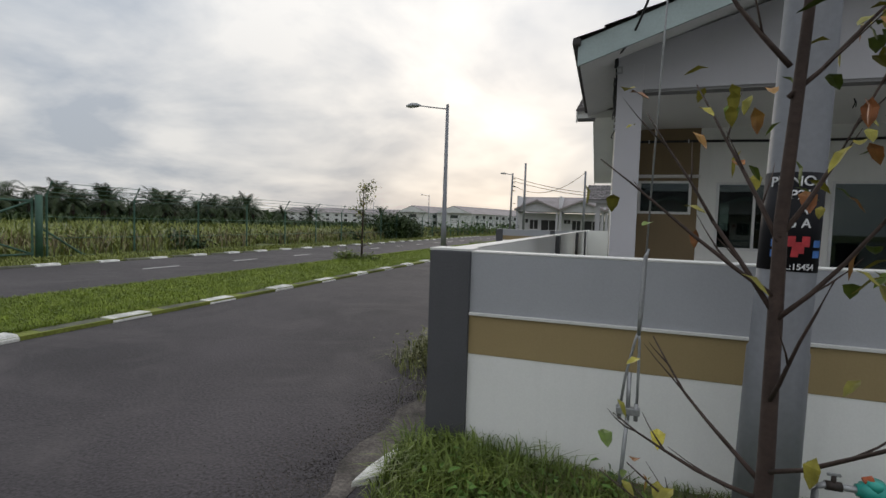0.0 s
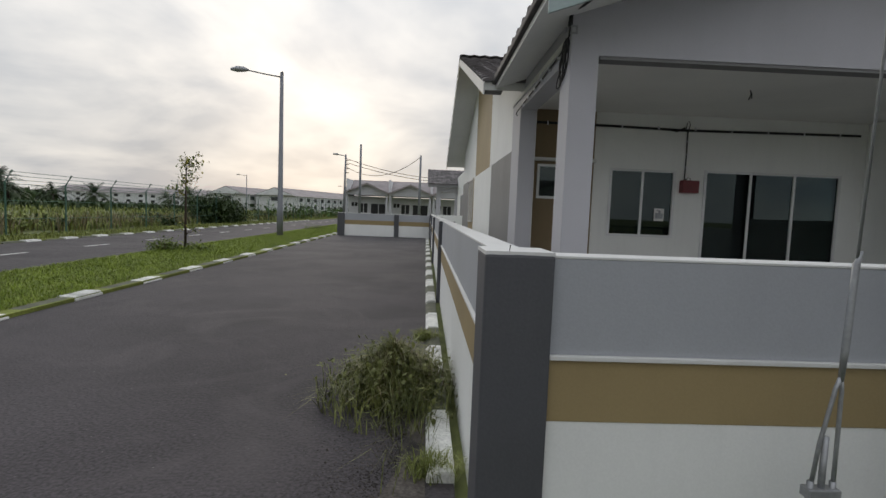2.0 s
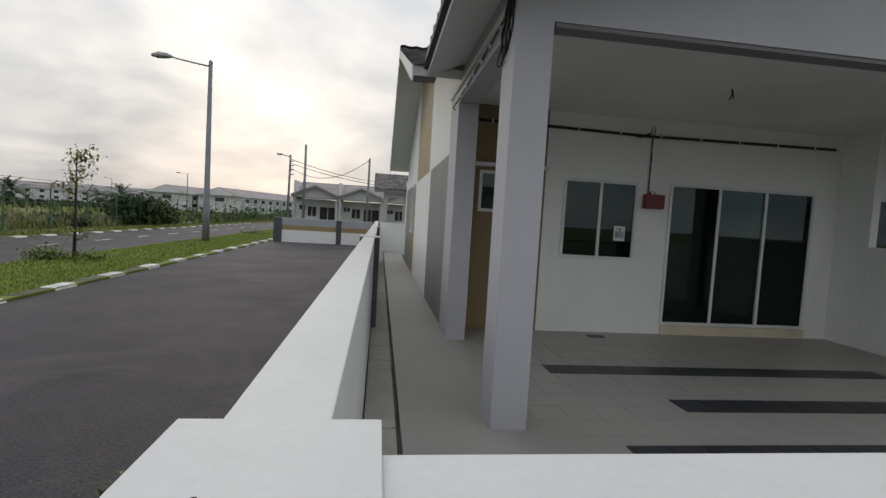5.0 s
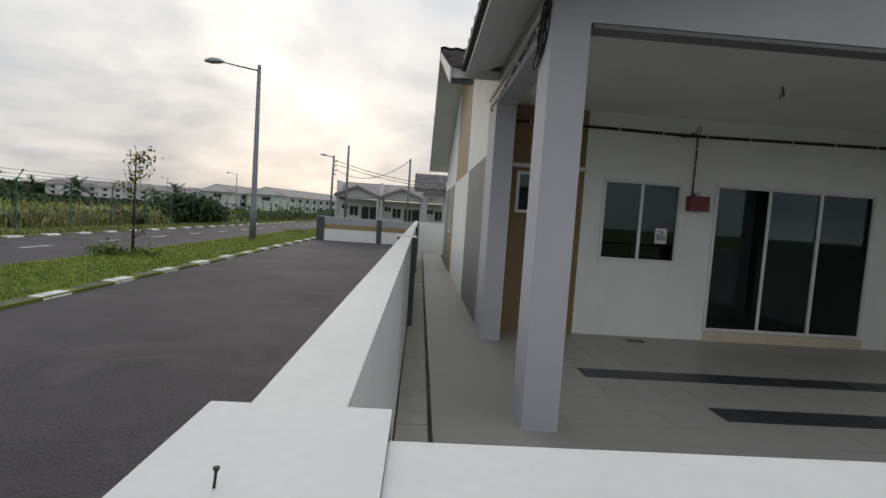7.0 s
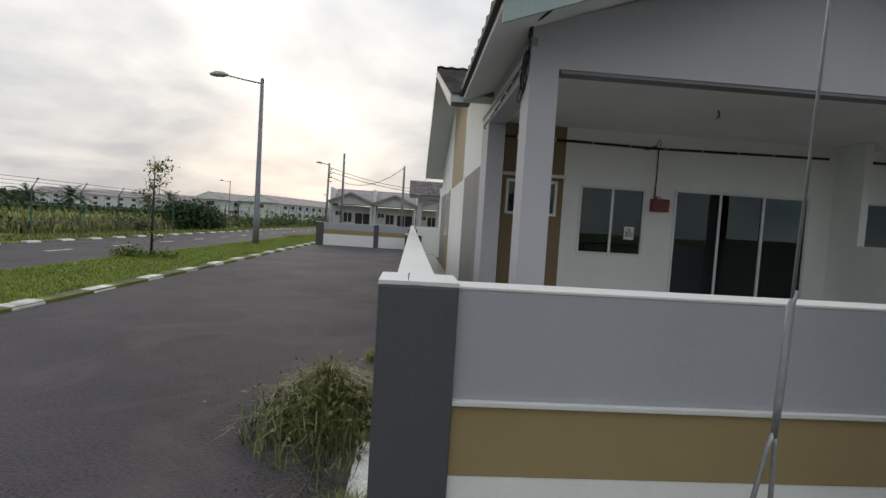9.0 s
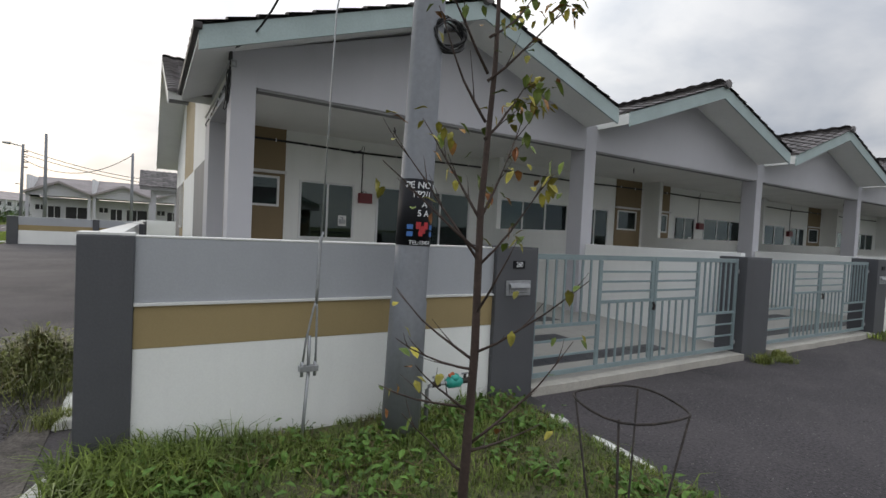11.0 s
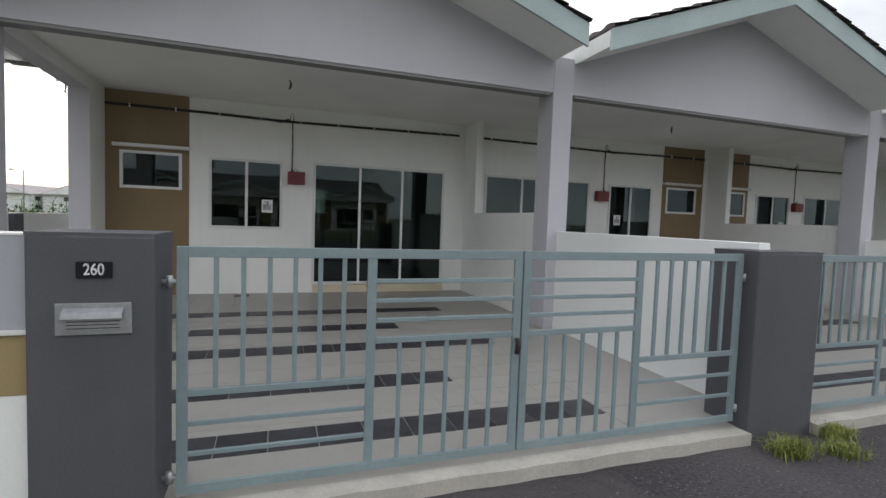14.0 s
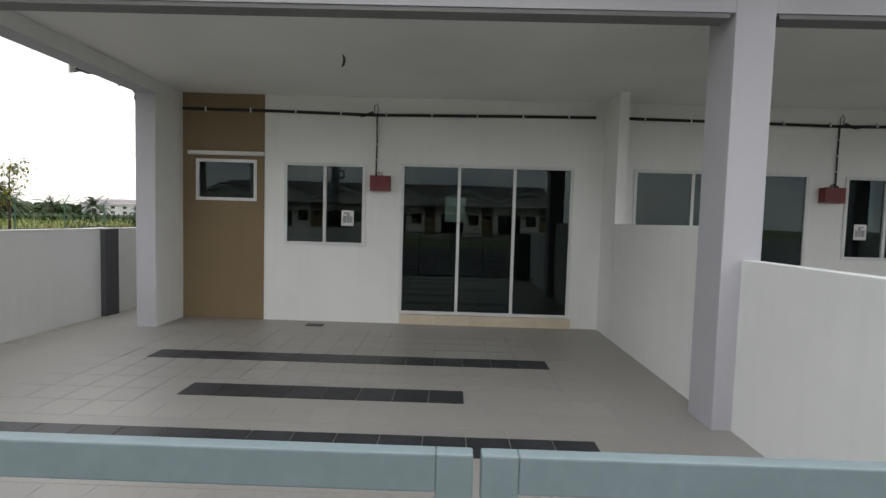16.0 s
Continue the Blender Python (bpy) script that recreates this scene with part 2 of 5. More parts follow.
RLEAF = leaf_mat("brown_leaves", (0.19, 0.075, 0.03), (0.28, 0.17, 0.035))
PALM = leaf_mat("palm_fronds", (0.042, 0.062, 0.022), (0.025, 0.04, 0.015))
SOIL = mat("grassy_soil", (0.075, 0.065, 0.036), 0.95, 0.25, 1.6, 30, 0.8, tint=(0.050, 0.062, 0.022))
TURF = mat("turf", (0.17, 0.195, 0.034), 0.95, 0.2, 1.2, 25, 0.8, tint=(0.12, 0.14, 0.028))
EAVE = mat("dark_eave_edge", (0.045, 0.04, 0.04), 0.7, 0.1)
FIELD = mat("field", (0.12, 0.135, 0.045), 0.95, 0.2, 0.12, 6, 0.5, tint=(0.085, 0.10, 0.035))
GRIT = mat("pale_grit", (0.115, 0.11, 0.105), 0.9, 0.2, 3.0, 45, 0.3, island=0.6)
GRAVEL = mat("gravel_edge", (0.072, 0.063, 0.055), 0.95, 0.32, 3.0, 45, 1.0, island=0.5)
FENCEG = mat("green_fence_wire", (0.05, 0.12, 0.085), 0.6, 0.1)
FARW = mat("far_white_wall", (0.66, 0.67, 0.68), 0.8, 0.05, 0.5, 10, 0.0)
FARR = mat("far_roof", (0.30, 0.27, 0.27), 0.8, 0.1, 0.5, 10, 0.1)
ROOM = mat("bare_interior_plaster", (0.58, 0.57, 0.54), 0.8, 0.05, 1.0, 40, 0.05)
DIRT = mat("dark_patch", (0.045, 0.042, 0.042), 0.9, 0.2, 3.0, 60, 0.4)
GLASS = glass_mat()
HYDR = mat("dull_red_paint", (0.095, 0.016, 0.02), 0.55, 0.08, 5.0, 50, 0.1)

# ---- building helpers ----


def box(bm, x0, x1, y0, y1, z0, z1):
    v = [bm.verts.new(p) for p in ((x0, y0, z0), (x1, y0, z0), (x1, y1, z0), (x0, y1, z0), (x0, y0, z1), (x1, y0, z1), (x1, y1, z1), (x0, y1, z1))]
    for f in ((3, 2, 1, 0), (4, 5, 6, 7), (0, 1, 5, 4), (1, 2, 6, 5), (2, 3, 7, 6), (3, 0, 4, 7)):
        bm.faces.new([v[i] for i in f])
    return v


def prism(bm, pts, axis, a, b):
    """A polygon of (u, v) points pushed from a to b along an axis."""
    def at(u, v, w):
        return {"x": (w, u, v), "y": (u, w, v), "z": (u, v, w)}[axis]
    lo, hi = [bm.verts.new(at(u, v, a)) for u, v in pts], [bm.verts.new(at(u, v, b)) for u, v in pts]
    bm.faces.new(lo), bm.faces.new(hi[::-1])
    for i in range(len(pts)):
        j = (i + 1) % len(pts)
        bm.faces.new((lo[j], lo[i], hi[i], hi[j]))


def tube(bm, pts, radii, sides=8, cap=True):
    rings, up = [], Vector((0.0123, 0.02, 1))
    pts = [Vector(p) for p in pts]
    for i, p in enumerate(pts):
        d = (pts[min(i + 1, len(pts) - 1)] - pts[max(i - 1, 0)]).normalized()
        ref = Vector((1, 0, 0)) if abs(d.z) > 0.9 else up
        u = d.cross(ref).normalized()
        w = d.cross(u)
        r = radii[i] if isinstance(radii, (list, tuple)) else radii
        rings.append([bm.verts.new(p + r * (math.cos(2 * math.pi * k / sides) * u + math.sin(2 * math.pi * k / sides) * w)) for k in range(sides)])
    for a, b in zip(rings, rings[1:]):
        for k in range(sides):
            bm.faces.new((a[k], a[(k + 1) % sides], b[(k + 1) % sides], b[k]))
    if cap:
        bm.faces.new(rings[0][::-1]), bm.faces.new(rings[-1])


def finish(bm, name, material, bevel=0.0, smooth=False):
    bmesh.ops.recalc_face_normals(bm, faces=bm.faces)
    if bevel:
        bmesh.ops.bevel(bm, geom=[e for e in bm.edges if e.calc_face_angle(0) > 0.6], offset=bevel, segments=2, affect="EDGES", profile=0.6)
    me = bpy.data.meshes.new(name)
    bm.to_mesh(me)
    bm.free()
    me.materials.append(material)
    if smooth:
        for p in me.polygons:
            p.use_smooth = True
    return me


def part(name, bm, material, parent=None, label="", bevel=0.0, smooth=False):
    ob = new(name, finish(bm, name, material, bevel, smooth))
    if parent is not None:
        ob.parent = parent
    return tagged(ob, label)


def bx(name, dims, material, parent=None, label="", bevel=0.0):
    bm = bmesh.new()
    box(bm, *dims)
    return part(name, bm, material, parent, label, bevel)


def empty(name, label, category, group="", kind="", at=(0, 0, 0)):
    ob = new(name)
    ob.location = at
    ob.empty_display_size = 0.1
    return tagged(ob, label, category, group, kind)


def raw(name, verts, faces, material, parent=None, smooth=False):
    me = bpy.data.meshes.new(name)
    me.from_pydata([tuple(v) for v in verts], [], faces)
    me.materials.append(material)
    if smooth:
        me.polygons.foreach_set("use_smooth", [True] * len(me.polygons))
    ob = new(name, me)
    if parent is not None:
        ob.parent = parent
    return ob


rng = np.random.default_rng(7)


def blades(name, xs, ys, zs, height, width, material, parent=None, lean=0.5, hvar=0.5):
    """Grass blades: two-step tapered strips, rooted at the given places, as one mesh."""
    n = len(xs)
    ang, bend = rng.uniform(0, 2 * np.pi, n), rng.uniform(0.1, lean, n)
    h = height * rng.uniform(1 - hvar, 1 + hvar, n)
    w = width * rng.uniform(0.7, 1.3, n)
    root = np.stack([xs, ys, zs], 1)
    out = np.stack([np.cos(ang), np.sin(ang), np.zeros(n)], 1)
    side = np.stack([-np.sin(ang), np.cos(ang), np.zeros(n)], 1)
    up = np.array([0, 0, 1.0])
    mid = root + (out * (bend * h * 0.3)[:, None]) + up * (h * 0.6)[:, None]
    tip = root + (out * (bend * h)[:, None]) + up * (h * (1 - 0.35 * bend))[:, None]
    v = np.stack([root - side * w[:, None] / 2, root + side * w[:, None] / 2, mid + side * w[:, None] * 0.4, mid - side * w[:, None] * 0.4, tip], 1).reshape(-1, 3)
    b = np.arange(n) * 5
    me = bpy.data.meshes.new(name)
    loops = np.stack([b, b + 1, b + 2, b + 3, b + 3, b + 2, b + 4], 1).ravel()
    starts = np.stack([np.arange(n) * 7, np.arange(n) * 7 + 4], 1).ravel()
    me.vertices.add(len(v)), me.loops.add(len(loops)), me.polygons.add(len(starts))
    me.vertices.foreach_set("co", v.ravel()), me.loops.foreach_set("vertex_index", loops.astype(np.int32))
    me.polygons.foreach_set("loop_start", starts.astype(np.int32))
    me.update(calc_edges=True)
    me.materials.append(material)
    ob = new(name, me)
    if parent is not None:
        ob.parent = parent
    return ob


def leaf_cloud(bm, centre, spread, count, size, rnd, droop=0.3):
    for _ in range(count):
        p = Vector(centre) + Vector((rnd.gauss(0, spread[0]), rnd.gauss(0, spread[1]), rnd.gauss(0, spread[2])))
        leaf(bm, p, rnd.uniform(0, 6.28), rnd.uniform(-1.2, 0.6), size * rnd.uniform(0.6, 1.4), rnd)


def leaf(bm, p, az, pitch, size, rnd):
    d = Vector((math.cos(az) * math.cos(pitch), math.sin(az) * math.cos(pitch), math.sin(pitch)))
    s = d.cross(Vector((0, 0, 1))).normalized() * size * 0.26
    n = s.cross(d).normalized() * size * 0.07
    a, m1, m2, t = p, p + d * size * 0.35, p + d * size * 0.7 - n * 1.2, p + d * size - n * 3
    v = [bm.verts.new(q) for q in (a, m1 + s + n, m1 - s + n, m1, m2 + s * 0.75, m2 - s * 0.75, m2 - n, t)]
    for f in ((0, 1, 3), (0, 3, 2), (1, 4, 6, 3), (3, 6, 5, 2), (4, 7, 6), (6, 7, 5)):
        bm.faces.new([v[i] for i in f])


def holed_wall(bm, x0, x1, z0, z1, y0, y1, holes):
    """A wall slab in one piece, with openings through it."""
    xs = sorted({x0, x1, *[h[0] for h in holes], *[h[1] for h in holes]})
    zs = sorted({z0, z1, *[h[2] for h in holes], *[h[3] for h in holes]})
    xs, zs = [x for x in xs if x0 <= x <= x1], [z for z in zs if z0 <= z <= z1]
    v = {}

    def vert(i, k, y):
        if (i, k, y) not in v:
            v[i, k, y] = bm.verts.new((xs[i], y, zs[k]))
        return v[i, k, y]

    def solid(i, k):
        if not (0 <= i < len(xs) - 1 and 0 <= k < len(zs) - 1):
            return False
        cx, cz = (xs[i] + xs[i + 1]) / 2, (zs[k] + zs[k + 1]) / 2
        return not any(h[0] < cx < h[1] and h[2] < cz < h[3] for h in holes)
    for i in range(len(xs) - 1):
        for k in range(len(zs) - 1):
            if not solid(i, k):
                continue
            a, b, c, d = (i, k), (i + 1, k), (i + 1, k + 1), (i, k + 1)
            bm.faces.new([vert(*p, y0) for p in (a, b, c, d)])
            bm.faces.new([vert(*p, y1) for p in (d, c, b, a)])
            for (p, q), nb in (((a, b), (i, k - 1)), ((b, c), (i + 1, k)), ((c, d), (i, k + 1)), ((d, a), (i - 1, k))):
                if not solid(*nb):
                    bm.faces.new((vert(*p, y0), vert(*p, y1), vert(*q, y1), vert(*q, y0)))

# ---- ground, roads, kerbs ----


def k1(y):
    return -6.52      # kerb between side lane and grass median


def k2(y):
    return -9.62     # median edge along the main road


def k3(y):
    return -14.95     # far edge of the main road


def strip(name, left, right, y0, y1, z0, z1, material, label, category, steps=12):
    bm = bmesh.new()
    ys = [y0 + (y1 - y0) * i / steps for i in range(steps + 1)]
    rows = [[bm.verts.new((f(y), y, z)) for f, z in ((left, z0), (left, z1), (right, z1), (right, z0))] for y in ys]
    for a, b in zip(rows, rows[1:]):
        for i in range(3):
            bm.faces.new((a[i], b[i], b[i + 1], a[i + 1]))
    bm.faces.new(rows[0]), bm.faces.new(rows[-1][::-1])
    return tagged(part(name, bm, material), label, category, kind="structure")


bm = bmesh.new()
box(bm, -2500, 2500, -2500, 2500, -0.5, -0.04)
tagged(part("ground", bm, FIELD), "flat grassy field reaching the horizon", "ground", kind="structure")
bm = bmesh.new()
prism(bm, [(k1(-14), -14), (110, -14), (110, 3.24), (-0.95, 3.24), (-0.95, 32), (k1(32), 32)], "z", -0.3, 0.0)
road = tagged(part("road", bm, ASPHALT), "dark worn asphalt of the side lane and front street", "road", kind="structure")
strip("main_road", k3, k2, -60, 240, -0.3, 0.012, ASPHALT, "dark asphalt road beyond the grass median", "road")
strip("median", k2, k1, -30, 240, -0.3, 0.055, TURF, "grass covered median strip between two roads", "median")
strip("verge", lambda y: k3(y) - 1.9, k3, -60, 240, -0.3, 0.05, TURF, "grass verge beside the main road", "verge")

# broken centre line of the main road
line_grp = empty("road_marking", "broken white centre line on the asphalt", "road marking", kind="structure")
for i in range(26):
    y = 10.6 + 3.55 * i
    x = (k2(y) + k3(y)) / 2 - 0.05
    dx = 0.0
    bm = bmesh.new()
    prism(bm, [(x - 0.06, y), (x + 0.06, y), (x + 0.06 + dx, y + 1.2), (x - 0.06 + dx, y + 1.2)], "z", 0.010, 0.017)
    part("dash", bm, LINE, line_grp)


def kerb_mesh(w, length, h, material):
    bm = bmesh.new()
    prism(bm, [(-w / 2, -0.1), (w / 2, -0.1), (w / 2, h * 0.35), (w / 2 - 0.045, h), (-w / 2, h)], "y", 0.008, length - 0.008)
    return finish(bm, "kerb_stone", material, 0.012)


kerb_w, kerb_b = kerb_mesh(0.29, 0.66, 0.072, KERBW), kerb_mesh(0.25, 0.90, 0.058, KERBB)


def kerb_row(label, line, y0, count, flip=False, shift=0.0, stones=(kerb_w, kerb_b)):
    top = empty("kerb", label, "kerb", kind="structure")
    for i in range(count):
        y = y0 + 0.92 * i
        ob = new("kerb_stone", stones[i % 2])
        ob.parent = top
        a = math.atan2(line(y) - line(y + 1), 1)
        ob.location = (line(y) + shift, y, rng.uniform(-0.012, 0.012))
        ob.rotation_euler = (0, rng.uniform(-0.03, 0.03), a + (math.pi if flip else 0))
        if flip:
            ob.location.y += 0.92
    return top


kerb_row("painted kerb stones, alternately white and bare, beside the lane", k1, -4.0, 54, False, -0.13)
kerb_row("painted kerb stones along the far side of the main road", k3, 2.0, 64, False, -0.05)
near_w, near_b = kerb_mesh(0.17, 0.92, 0.07, KERBW), kerb_mesh(0.17, 0.92, 0.05, KERBB)
kerb_row("painted kerb stones along the boundary wall", lambda y: -1.03, 4.0, 28, True, 0.0, (near_w, near_b))

# ---- boundary walls ----
S, LINE_A, LINE_B = 6.31, 6.735, 0.425
FACE, TOP = 3.262, 1.425


def wall_run(label, a, b, along, face, outward, top=TOP, base=0.0, thick=0.155, group=""):
    """A painted masonry wall: white foot, mustard band, grey head, white ledge and coping."""
    w = empty("boundary_wall", label, "wall", group, "structure")

    def seg(name, z0, z1, material, proud=0.0, back=0.0):
        lo, hi = (face - proud, face + thick + back) if outward < 0 else (face - thick - back, face + proud)
        d = (a, b, lo, hi, z0, z1) if along == "x" else (lo, hi, a, b, z0, z1)
        return bx(name, d, material, w, bevel=0.004)
    seg("white_foot", base - 0.05, 0.716, WHITE)
    seg("mustard_band", 0.716, 0.985, GOLD, 0.004)
    seg("white_ledge", 0.985, 1.005, CAP, 0.022)
    seg("grey_head", 1.005, top - 0.012, LOWGREY)
    seg("coping", top - 0.012, top, CAP, 0.003, 0.014)
    # inner side is plain white
    lo, hi = (face + thick, face + thick + 0.012) if outward < 0 else (face - thick - 0.012, face - thick)
    d = (a, b, lo, hi, base, top - 0.0125) if along == "x" else (lo, hi, a, b, base, top - 0.0125)
    bx("inner_render", d, WHITE, w)
    return w


def pillar(label, x0, x1, y0, y1, top, group="", cap=True):
    p = empty("wall_pillar", label, "pillar", group, "structure")
    bx("shaft", (x0, x1, y0, y1, -0.05, top - 0.012), DARK, p, bevel=0.012)
    bm = bmesh.new()
    n = 10
    # hand-brushed coping with an uneven edge
    rnd = random.Random(int(x0 * 100))
    pts = [(x0 + (x1 - x0) * i / n, y0 + rnd.uniform(-0.002, 0.010)) for i in range(n + 1)] + [(x1, y1), (x0, y1)]
    prism(bm, pts, "z", top - 0.016, top)
    part("coping", bm, CAP if cap else DARK, p)
    return p


pillar("dark grey corner pillar of the boundary wall with white top", -0.922, -0.632, 3.23, 3.515, 1.437)
wall_run("front boundary wall painted white, mustard and grey", -0.632, 2.13, "x", FACE, -1)
# side wall with pillars along the lane
y0 = 3.515
for i in range(4):
    y1 = y0 + 6.4
    wall_run("side boundary wall painted white, mustard and grey", y0, y1, "y", -0.862, -1, top=TOP + 0.006, thick=0.142, group="side wall panels")
    pillar("grey pillar of the side boundary wall", -0.922, -0.632, y1, y1 + 0.3, 1.437, "side wall pillars")
    y0 = y1 + 0.3

# ---- terrace houses ----


def tile_slope(name, origin, along, up, n_along, n_up, parent, w=0.30, run=0.34):
    """Rows of wavy concrete roof tiles on a slope."""
    o, a, u = Vector(origin), Vector(along).normalized(), Vector(up).normalized()
    nrm = a.cross(u)
    if nrm.z < 0:
        nrm = -nrm
    verts, faces = [], []
    prof = [(0.0, 0.0), (0.2, 0.022), (0.42, 0.03), (0.62, 0.012), (0.8, 0.0), (1.0, 0.0)]
    for j in range(n_up):
        for i in range(n_along):
            b = len(verts)
            jit = rng.uniform(-0.004, 0.004)
            for s, lift in ((0, 0.034), (1.06, 0.006)):
                for t, h in prof:
                    verts.append(o + a * ((i + t) * w) + u * ((j + s) * run + jit) + nrm * (h + lift))
            for t, h in prof:
                verts.append(o + a * ((i + t) * w) + u * (j * run + jit) + nrm * (h * 0.3 - 0.004))
            for k in range(5):
                faces.append((b + k, b + k + 1, b + 7 + k, b + 6 + k))
                faces.append((b + 12 + k, b + 13 + k, b + k + 1, b + k))
    ob = raw(name, verts, faces, TILE, parent)
    return tagged(ob, "grey-brown wavy concrete roof tiles", kind="stuff")


RIDGE_X, RIDGE_Z, PITCH = 3.58, 4.96, 0.352
EAVE_Y, GABLE_Y, BACK_Y = 5.68, 6.43, 9.885
BEAM_Z, CEIL_Z, PORCH_Z = 3.280, 3.451, 0.142


def roof_z(x):
    return RIDGE_Z - PITCH * abs(x - RIDGE_X)


def window(parent, name, x0, x1, z0, z1, y, panes, label):
    """A framed window or door in the plane y, with its panes of tinted glass."""
    w = new(name)
    w.parent = parent
    tagged(w, label)
    t = 0.045
    bm = bmesh.new()
    for d in ((x0, x1, z0, z0 + t), (x0, x1, z1 - t, z1), (x0, x0 + t, z0 + t, z1 - t), (x1 - t, x1, z0 + t, z1 - t)):
        box(bm, d[0], d[1], y - 0.012, y + 0.05, d[2], d[3])
    part("frame", bm, ALU, w, bevel=0.003)
    step = (x1 - x0 - 2 * t) / panes
    for i in range(panes):
        a = x0 + t + i * step
        off = 0.012 if i % 2 else 0.0
        bx("pane", (a + 0.004, a + step - 0.004, y + 0.010 + off, y + 0.016 + off, z0 + t, z1 - t), GLASS, w).visible_shadow = False
        if i:
            bx("mullion", (a - 0.022, a + 0.022, y - 0.006, y + 0.04, z0 + t + 0.001, z1 - t - 0.001), ALU, w, bevel=0.003)
    return w


def house(label, xl, xr, corner=False):
    """One single-storey terrace house between two party lines, gable and porch to the front."""
    h = empty("terrace_house", label, "house", "terrace houses")
    gl = LINE_B if not corner else 0.28
    # gable wall over the porch with its beam
    bm = bmesh.new()
    under = 0.212
    prism(bm, [(gl, BEAM_Z), (LINE_A, BEAM_Z), (LINE_A, roof_z(LINE_A) - under), (RIDGE_X, RIDGE_Z - under), (gl, roof_z(gl) - (0.125 if corner else under))], "y", GABLE_Y, GABLE_Y + 0.17)
    part("gable_wall", bm, LILAC, h)
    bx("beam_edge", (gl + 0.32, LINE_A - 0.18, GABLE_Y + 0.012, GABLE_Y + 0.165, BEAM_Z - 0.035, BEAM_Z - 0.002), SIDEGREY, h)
    bx("ceiling", (gl + 0.001, LINE_A - 0.001, GABLE_Y + 0.171, BACK_Y - 0.001, CEIL_Z, CEIL_Z + 0.06), CEIL, h)
    # front wall of the rooms, with real openings
    bm = bmesh.new()
    holed_wall(bm, LINE_B, LINE_A, 0.1, CEIL_Z + 0.3, BACK_Y, BACK_Y + 0.15, [(0.767, 1.665, 1.897, 2.502), (2.067, 3.263, 1.281, 2.484), (3.782, 6.30, 0.29, 2.51)])
    part("front_wall", bm, WHITE, h)
    bm = bmesh.new()
    holed_wall(bm, 0.56, 1.77, PORCH_Z, CEIL_Z - 0.002, BACK_Y - 0.012, BACK_Y - 0.001, [(0.767, 1.665, 1.897, 2.502)])
    part("brown_panel", bm, BROWN, h, "brown painted full-height panel")
    bx("window_hood", (0.68, 1.785, BACK_Y - 0.10, BACK_Y - 0.013, 2.555, 2.61), CAP, h, bevel=0.004)
    window(h, "window", 0.767, 1.665, 1.897, 2.502, BACK_Y - 0.02, 1, "small white-framed window with dark glass")
    window(h, "window", 2.067, 3.263, 1.281, 2.484, BACK_Y - 0.01, 2, "two-pane white-framed window with dark glass")
    window(h, "sliding_door", 3.782, 6.30, 0.296, 2.51, BACK_Y - 0.01, 3, "closed three-pane sliding glass door, white frame")
    bm = bmesh.new()
    for i in range(5):
        box(bm, 3.80 + i * 0.506, 3.80 + i * 0.506 + 0.502, BACK_Y - 0.03, BACK_Y - 0.001, PORCH_Z, 0.288)
    part("door_step", bm, CREAM, h, "cream tiled sill under the door")
    # rooms behind the glass
    bx("room_floor", (LINE_B, LINE_A, BACK_Y + 0.151, 21.0, 0.1, 0.285), FLOORM, h)
    bx("room_ceiling", (LINE_B, LINE_A, BACK_Y + 0.151, 20.999, 3.2, 3.26), ROOM, h)
    bx("partition", (3.55, 3.67, BACK_Y + 0.151, 16.0, 0.286, 3.199), ROOM, h)
    bm = bmesh.new()
    holed_wall(bm, LINE_B, LINE_A, 0.1, 3.6, 21.0, 21.15, [(4.3, 5.06, 1.66, 2.6)])
    part("rear_wall", bm, WHITE, h)
    # porch gable roof
    for name, a, b in (("left_soffit", xl, RIDGE_X), ("right_soffit", RIDGE_X, xr)):
        bm = bmesh.new()
        thick = 0.13 if corner and a == xl else 0.22
        prism(bm, [(a, roof_z(a) - thick), (b, roof_z(b) - thick), (b, roof_z(b) - 0.02), (a, roof_z(a) - 0.02)], "y", EAVE_Y + 0.03, 8.94 if corner and a == xl else 12.4)
        part(name, bm, WHITE, h, "white painted soffit")
        bm = bmesh.new()
        prism(bm, [(a, roof_z(a) - 0.27), (b, roof_z(b) - 0.27), (b, roof_z(b) - 0.01), (a, roof_z(a) - 0.01)], "y", EAVE_Y - 0.005, EAVE_Y + 0.028)
        part("fascia_board", bm, FASCIA, h, "pale grey-green fascia board")
    sl = math.sqrt(1 + PITCH ** 2)
    for side, edge in ((-1, xl), (1, xr)):
        n_rows = math.ceil(abs(edge - RIDGE_X) * sl / 0.34)
        e = RIDGE_X + side * n_rows * 0.34 / sl
        off = 0.04 if side < 0 and corner else 0.0
        start, rise = (edge + side * off, EAVE_Y - 0.05, roof_z(edge) - off * PITCH), (-side, 0, PITCH)
        if side < 0 and corner:
            # the lowest rows stop at the main roof's eave
            tile_slope("roof_tiles", start, (0, 1, 0), rise, 11, 2, h)
            run = 0.68 / sl
            tile_slope("roof_tiles", (start[0] + run, start[1], start[2] + run * PITCH), (0, 1, 0), rise, 22, n_rows - 2, h)
        else:
            tile_slope("roof_tiles", start, (0, 1, 0), rise, 22, n_rows, h)
    bm = bmesh.new()
    tube(bm, [(0, 0, 0.02), (0, 0.40, 0.005)], [0.095, 0.085], 10)
    cap_me = finish(bm, "ridge_tile", TILE)
    for i in range(19):
        o = new("ridge_tile", cap_me)
        o.parent, o.location = h, (RIDGE_X, EAVE_Y - 0.08 + i * 0.36, RIDGE_Z)
